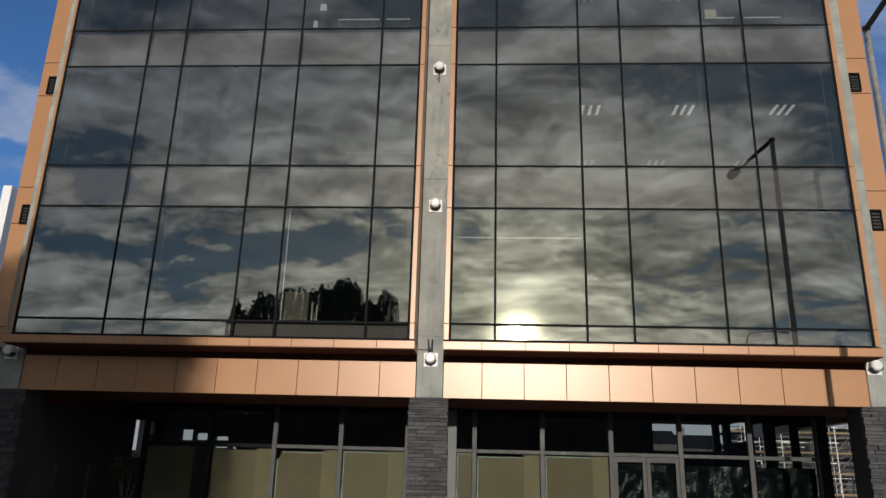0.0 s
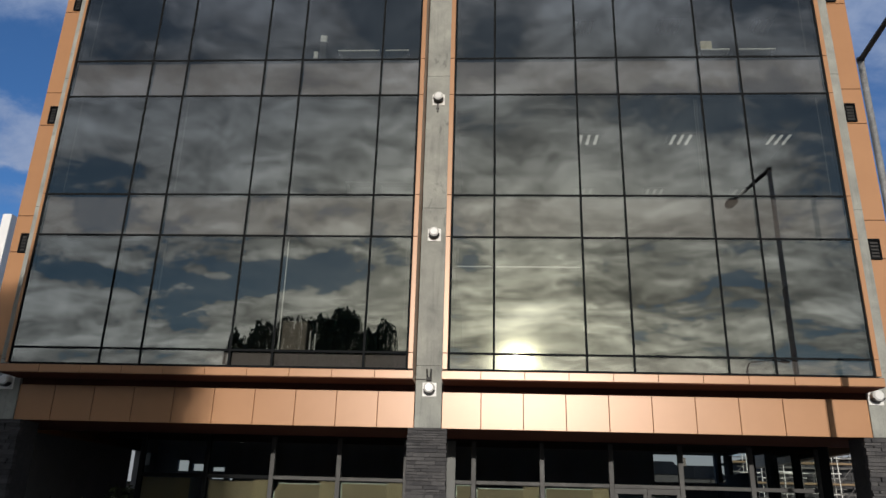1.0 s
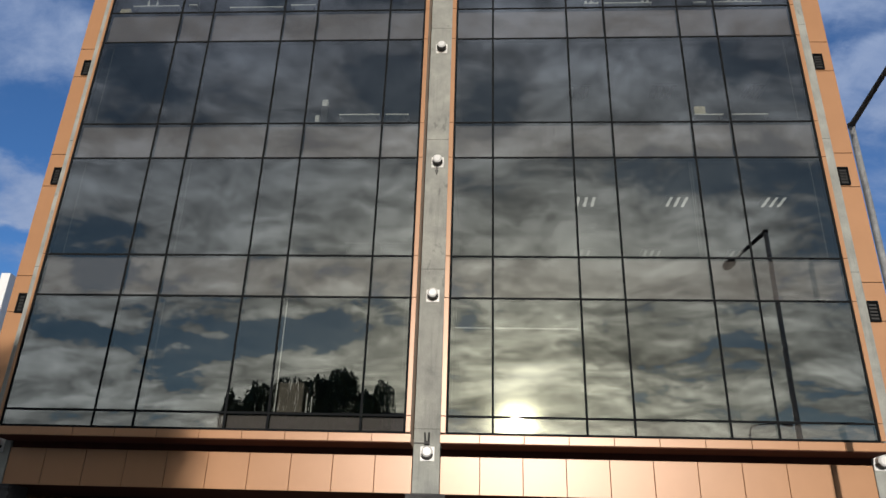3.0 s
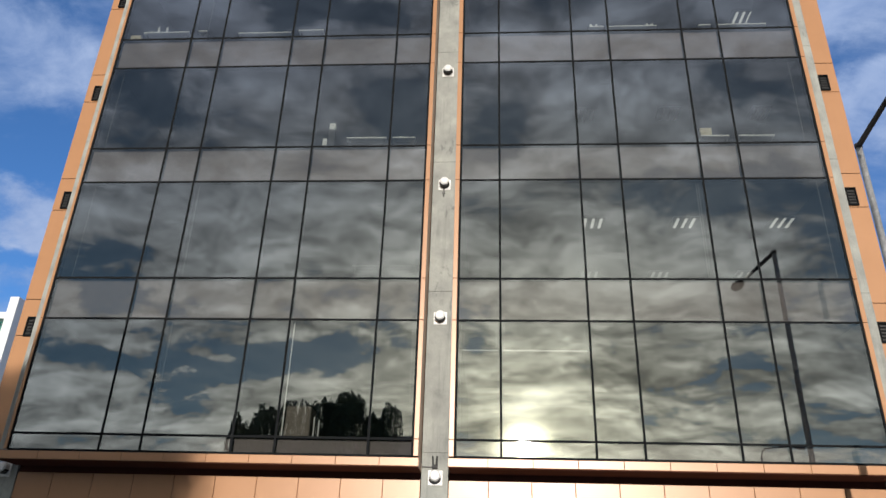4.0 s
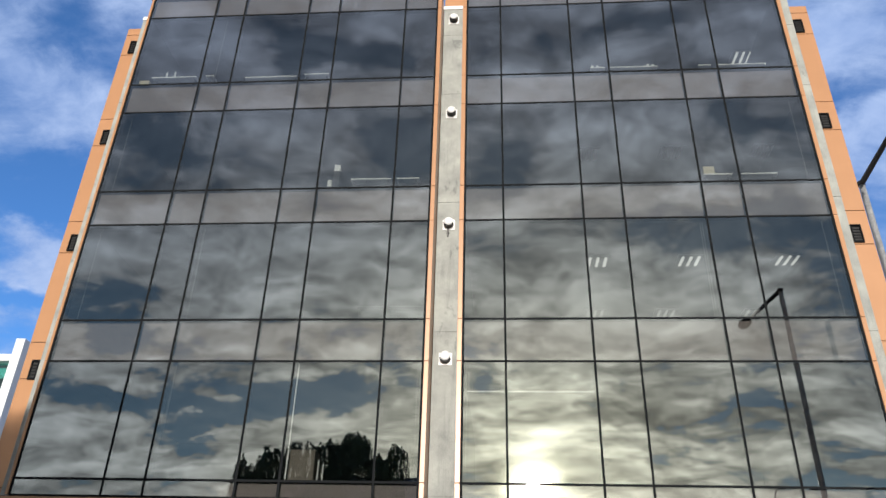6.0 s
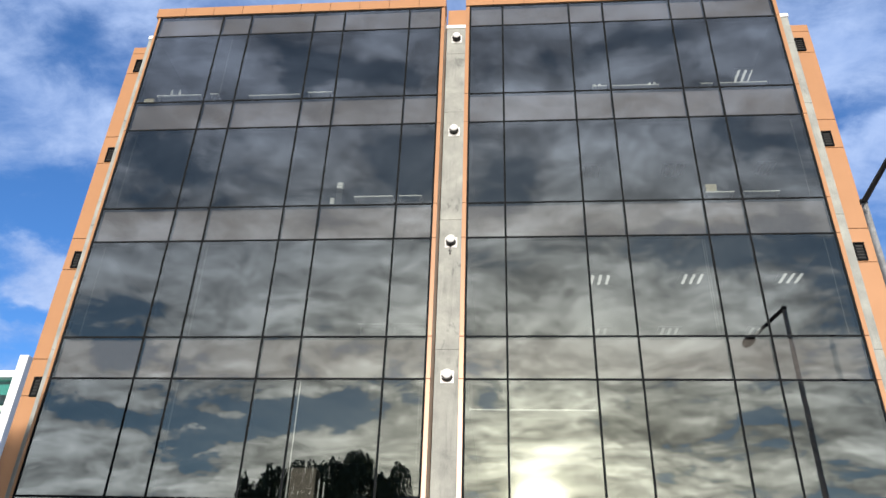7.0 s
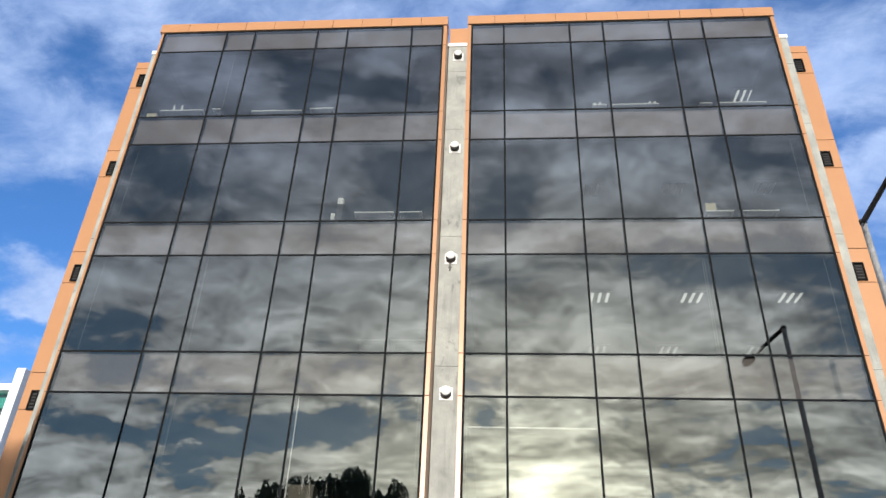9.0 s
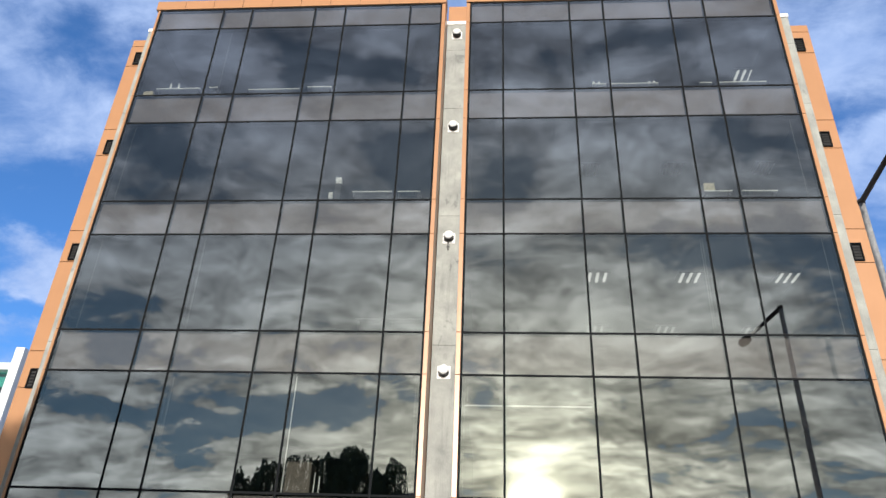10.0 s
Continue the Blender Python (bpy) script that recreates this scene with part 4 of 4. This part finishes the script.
# ---- trees and buildings across the street ----
def tree(name, at, height, spread, strands, seed, droop, label, lean=0.0):
    """A weeping tree: strands of small leaves hang from a lumpy dome over a trunk with limbs."""
    rnd = random.Random(seed)
    o = thing(name, label, "tree", "street trees", at=at)
    bm = curve_tube([(0, 0, 0), (0.06, 0.03, height * 0.2), (-0.05, 0.05, height * 0.45), (lean * 0.4, 0, height * 0.8)], 0.18, 0.05, 8)
    for i in range(12):
        a, z = rnd.uniform(0, 6.28), height * rnd.uniform(0.3, 0.65)
        r = spread * rnd.uniform(0.3, 0.8)
        end = Vector((r * math.cos(a), r * math.sin(a), z + height * 0.2))
        merge(bm, curve_tube([(0, 0, z), Vector((0, 0, z)).lerp(end, 0.5) + Vector((0, 0, 0.25)), end], 0.06, 0.02, 6))
    part("trunk", bm, M_BARK, o)
    verts, faces = [], []
    for s in range(strands):
        a, u = rnd.uniform(0, 6.28), rnd.random() ** 0.5 * (1 + 0.25 * rnd.random() ** 3)
        x, y = spread * u * math.cos(a), spread * u * math.sin(a)
        peak = Vector((x - lean, y, 0)).length / spread
        top = height - 0.75 * spread * peak ** 3 + 0.55 * spread * noise.noise(Vector((x * 1.3, y * 1.3, seed))) + 0.5 * noise.noise(Vector((x * 4, y * 4, seed))) - abs(rnd.gauss(0, 0.3)) - 0.15
        z = top if s % 3 else rnd.uniform(height * 0.55, top)
        p = Vector((x, y, z))
        out = Vector((x, y, 0)) / spread
        for j in range(rnd.randint(10, 26)):
            # each strand arches outwards, then hangs
            lift = 0.05 - 0.035 * j if j < 4 else -0.09 * droop
            p = p + out * (0.05 if j < 5 else 0.004) + Vector((rnd.gauss(0, 0.022), rnd.gauss(0, 0.022), lift))
            if p.z < height * 0.15:
                break
            size = rnd.uniform(0.045, 0.085)
            q = Euler((1.57 + rnd.gauss(0, 0.35), rnd.gauss(0, 0.4), rnd.uniform(0, 6.3))).to_matrix()
            k = len(verts)
            verts += [p + q @ Vector(c) * size for c in ((-0.4, -1.4, 0), (0.45, -0.5, 0.15), (0.3, 1.4, 0), (-0.45, 0.5, 0.1))]
            faces.append((k, k + 1, k + 2, k + 3))
    me = bpy.data.meshes.new("crown")
    me.from_pydata(verts, [], faces)
    me.materials.append(M_LEAF)
    c = new("crown", me)
    c.parent = o
    c["label"] = "drooping dark green foliage"
    return o


TREE_Y = -25.0
WEEPING = "weeping street tree with drooping dark green foliage"
tree("willow_tree", (-8.62, TREE_Y - 0.5, 0), 12.35, 1.05, 760, 3, 1.1, WEEPING, 0.62)
tree("willow_tree", (-10.95, TREE_Y, 0), 11.75, 1.0, 250, 5, 1.1, WEEPING)
tree("willow_tree", (-12.65, TREE_Y + 0.3, 0), 11.55, 0.50, 170, 7, 1.1, WEEPING, 0.2)
tree("willow_tree", (-9.55, TREE_Y + 0.2, 0), 11.85, 0.50, 150, 17, 1.1, WEEPING, 0.1)
tree("slender_tree", (-5.72, TREE_Y, 0), 11.75, 0.42, 130, 8, 1.2, "slender weeping street tree with thin foliage", 0.1)
tree("slender_tree", (-14.1, TREE_Y, 0), 11.1, 0.30, 80, 9, 1.2, "slender weeping street tree with thin foliage")
tree("round_tree", (-6.62, TREE_Y - 0.5, 0), 11.2, 0.32, 420, 12, 0.6, "narrow rounded street tree with dense dark foliage")
tree("shrub_tree", (-13.4, TREE_Y, 0), 10.5, 0.50, 150, 14, 1.0, "low weeping street tree with thin foliage")


def far_house(name, x0, x1, y0, y1, h, mat, label, bays, floors, roof_h):
    o = thing(name, label, "building", "far buildings")
    holes = []
    sx, sz = (x1 - x0) / bays, h / floors
    for i in range(bays):
        for f in range(floors):
            holes.append((x0 + sx * (i + 0.25), x0 + sx * (i + 0.75), sz * (f + 0.35), sz * (f + 0.8)))
    part("front_wall", pierced(x0, x1, -0.16, h, y1 - 0.3, y1, holes), mat, o)
    part("body", block(x0 + 0.01, x1 - 0.01, y0, y1 - 0.5, -0.16, h - 0.02), mat, o)
    for a, b, c, d in holes:
        part("window", block(a + 0.02, b - 0.02, y1 - 0.2, y1 - 0.16, c + 0.02, d - 0.02), M_MULLION, o)
    bm = block(x0 - 0.3, x1 + 0.3, y0 - 0.3, y1 + 0.3, h, h + 0.3)
    if roof_h:
        bm.verts.ensure_lookup_table()
        for v in bm.verts:
            if v.co.z > h + 0.2:
                v.co.z += roof_h
                v.co.y = (y0 + y1) / 2
    # near-black houses get a black roof too, to keep the silhouette
    part("roof", bm, M_MULLION if mat is M_INNER else M_ROOF, o)


# unseen right end, past x -6.5, added to shade the left fascia and papers
far_house("brown_building", -21.5, -4.6, -56, -45, 13.6, M_BRICK, "brown rendered building behind the street trees", 7, 4, 0)
far_house("low_building", -70.0, -21.9, -54, -42, 6.4, M_ROOF, "long low dark building across the street", 20, 2, 0)
far_house("low_building", -4.3, 45.0, -54, -42, 6.4, M_ROOF, "long low dark building across the street", 20, 2, 0)
rnd = random.Random(21)
for i in range(16):
    x = -150 + i * 21 + rnd.uniform(-4, 4)
    far_house("house", x, x + rnd.uniform(9, 14), -150 - rnd.uniform(0, 20), -140, rnd.uniform(4, 6.5), rnd.choice((M_BRICK, M_PAINT)), "low house with a pitched dark roof far across the street", 3, 1, rnd.uniform(1.5, 2.5))


def ridge():
    bm = bmesh.new()
    lo, hi = [], []
    for i in range(90):
        a = radians(-178 + i * 4)
        x, y = 1200 * math.sin(a), 1200 * math.cos(a)
        h = 22 + 22 * noise.noise(Vector((a * 2.5, 0.3, 0))) + 8 * noise.noise(Vector((a * 9, 2.3, 0)))
        lo.append(bm.verts.new((x, y, -1))), hi.append(bm.verts.new((x * 1.05, y * 1.05, max(h, 6))))
    for i in range(90):
        j = (i + 1) % 90
        bm.faces.new((lo[i], lo[j], hi[j], hi[i]))
    return bm


tagged(part("backdrop", ridge(), M_HILL), "low dark hills along the horizon", "hills", kind="structure")


# ---- neighbours beside the offices ----
def white_building():
    o = thing("white_building", "white modern building with teal glass bands and a tall white fin", "building")
    y, x0, x1 = 20.0, -60.0, -25.80
    part("fin", block(x1, x1 + 0.50, y - 0.5, y + 14, -0.16, 15.90, 0.02), M_PAINT, o, "tall white end fin")
    part("roof_beam", block(x0, x1, y - 0.3, y + 14, 14.72, 15.10, 0.02), M_PAINT, o, "white roof edge")
    part("body", block(x0, x1, y + 1.2, y + 14, -0.16, 14.71), M_INNER, o)
    for f in range(8):
        z = 14.70 - 1.8 * (f + 1)
        part("spandrel", block(x0, x1, y + 0.05, y + 0.3, z + 0.1, z + 0.36), M_TAPE, o, "pale green spandrel band")
        for i in range(12):
            a = x1 - 2.9 * (i + 1)
            pane("pane", block(a + 0.04, a + 2.86, y + 0.1, y + 0.13, z + 0.44, z + 1.78), M_TEAL, o, "teal glass pane")
            part("blind", block(a + 0.1, a + 2.8, y + 0.5, y + 0.52, z + 1.1, z + 1.7), M_TAPE, o, "pale green blind")
    for i in range(13):
        a = x1 - 2.9 * i
        part("mullion", block(a - 0.04, a + 0.04, y + 0.02, y + 0.2, -0.16, 14.70), M_MULLION, o)


white_building()
far_house("gabled_house", -30, -20.5, 8, 16, 7.0, M_BRICK, "low brown building with a dark pitched roof", 3, 2, 1.6)


def scaffold(x0, y0, bays, lifts):
    o = thing("scaffold", "galvanised tube scaffold with timber planks round a building site", "scaffold", "scaffolds", at=(x0, y0, -0.16))
    rnd = random.Random(31)
    for i in range(bays + 1):
        for d in (0, 1.2):
            part("standard", rod((i * 1.8 + rnd.uniform(-0.1, 0.1), d, 0), (i * 1.8, d, lifts * 2.0 + rnd.uniform(-0.4, 1.2)), 0.045, None, 6), M_CAP if rnd.random() < 0.25 else M_GALV, o)
    for i in range(bays * 3):
        x, z = rnd.uniform(0, bays * 1.8), rnd.choice((0, 1.3, 3.3, 5.3))
        part("inner_standard", rod((x, 2.2, z), (x, 2.2, z + rnd.uniform(1.5, 3.0)), 0.05, None, 6), M_CAP if rnd.random() < 0.28 else M_GALV, o)
    for l in range(lifts):
        z = 1.3 + l * 2.0
        part("deck", block(0, bays * 1.8, 0.05, 1.15, z - 0.2, z, 0.01), M_PLANK, o, "timber scaffold planks")
        for i in range(bays * 4):
            a, h = rnd.uniform(0, bays * 1.8 - 2.5), rnd.choice((0.45, 0.9, 1.0, 1.45))
            y = rnd.choice((-0.03, 1.25))
            part("guard_rail", rod((a, y, z + h), (a + rnd.uniform(1.5, 2.5), y, z + h + rnd.uniform(-0.03, 0.03)), 0.045, None, 6), M_CAP if rnd.random() < 0.28 else M_GALV, o)
        for i in range(0, bays, 3):
            part("brace", rod((i * 1.8, -0.05, z), ((i + 1) * 1.8, -0.05, z + 2.0), 0.03, None, 6), M_GALV, o)


far_house("house", -48, -25, 70, 82, 3.2, M_CONCRETE, "pale grey flat-roofed building behind the offices", 7, 1, 0)
# silhouette painted in: near-black walls keep the two gabled houses dark in sunlight
far_house("house", 17.2, 21.5, 70, 78, 5.9, M_INNER, "gabled house behind the offices, coloured near-black as a silhouette", 3, 2, 1.35)
far_house("house", 21.6, 26.3, 70, 78, 5.5, M_INNER, "gabled house with a chimney behind the offices, coloured near-black as a silhouette", 3, 2, 1.35)
o = thing("chimney", "dark brick chimney on a gabled house", "chimney", at=(22.9, 74.0, 6.9))
part("stack", block(-0.3, 0.3, -0.3, 0.3, 0.0, 1.1, 0.02), M_ROOF, o)
part("pot", rod((0, 0, 1.1), (0, 0, 1.4), 0.14, 0.12, 10), M_ROOF, o)
far_house("building_site", 29.5, 60.0, 67, 80, 7.6, M_INNER, "unfinished dark building behind the scaffold", 9, 2, 0)
scaffold(25, 64, 10, 4)


# ---- stacked stones on the column feet ----
unit = bmesh.new()
bmesh.ops.create_cube(unit, size=1.0)
bmesh.ops.bevel(unit, geom=unit.edges[:], offset=0.04, segments=1, affect="EDGES")
STONE = bpy.data.meshes.new("stone")
unit.to_mesh(STONE)
unit.free()
STONE.materials.append(M_STONE)
rnd = random.Random(9)


def lay_stones(col, cx):
    z = 0.005
    while z < SOFFIT_Z - 0.05:
        h = min(rnd.choice((0.042, 0.055, 0.065, 0.08, 0.095)), SOFFIT_Z - 0.006 - z)
        x = cx - 0.425 - rnd.uniform(0, 0.03)
        end = cx + 0.42 + rnd.uniform(0, 0.03)
        while x < end - 0.01:
            w = min(rnd.uniform(0.12, 0.46), end + rnd.uniform(-0.01, 0.012) - x)
            if end - (x + w) < 0.1:
                w = end + rnd.uniform(-0.012, 0.012) - x
            s = new("stone", STONE)
            s.parent = col
            proud = rnd.uniform(0.02, 0.075)
            s.location = (x + w / 2, FASCIA_Y - 0.10 - proud / 2 + 0.04, z + h / 2)
            s.scale = (w - 0.006, proud + 0.08, h - 0.006)
            x += w
        z += h


for col, cx in zip(columns, FOOT_X):
    lay_stones(col, cx)
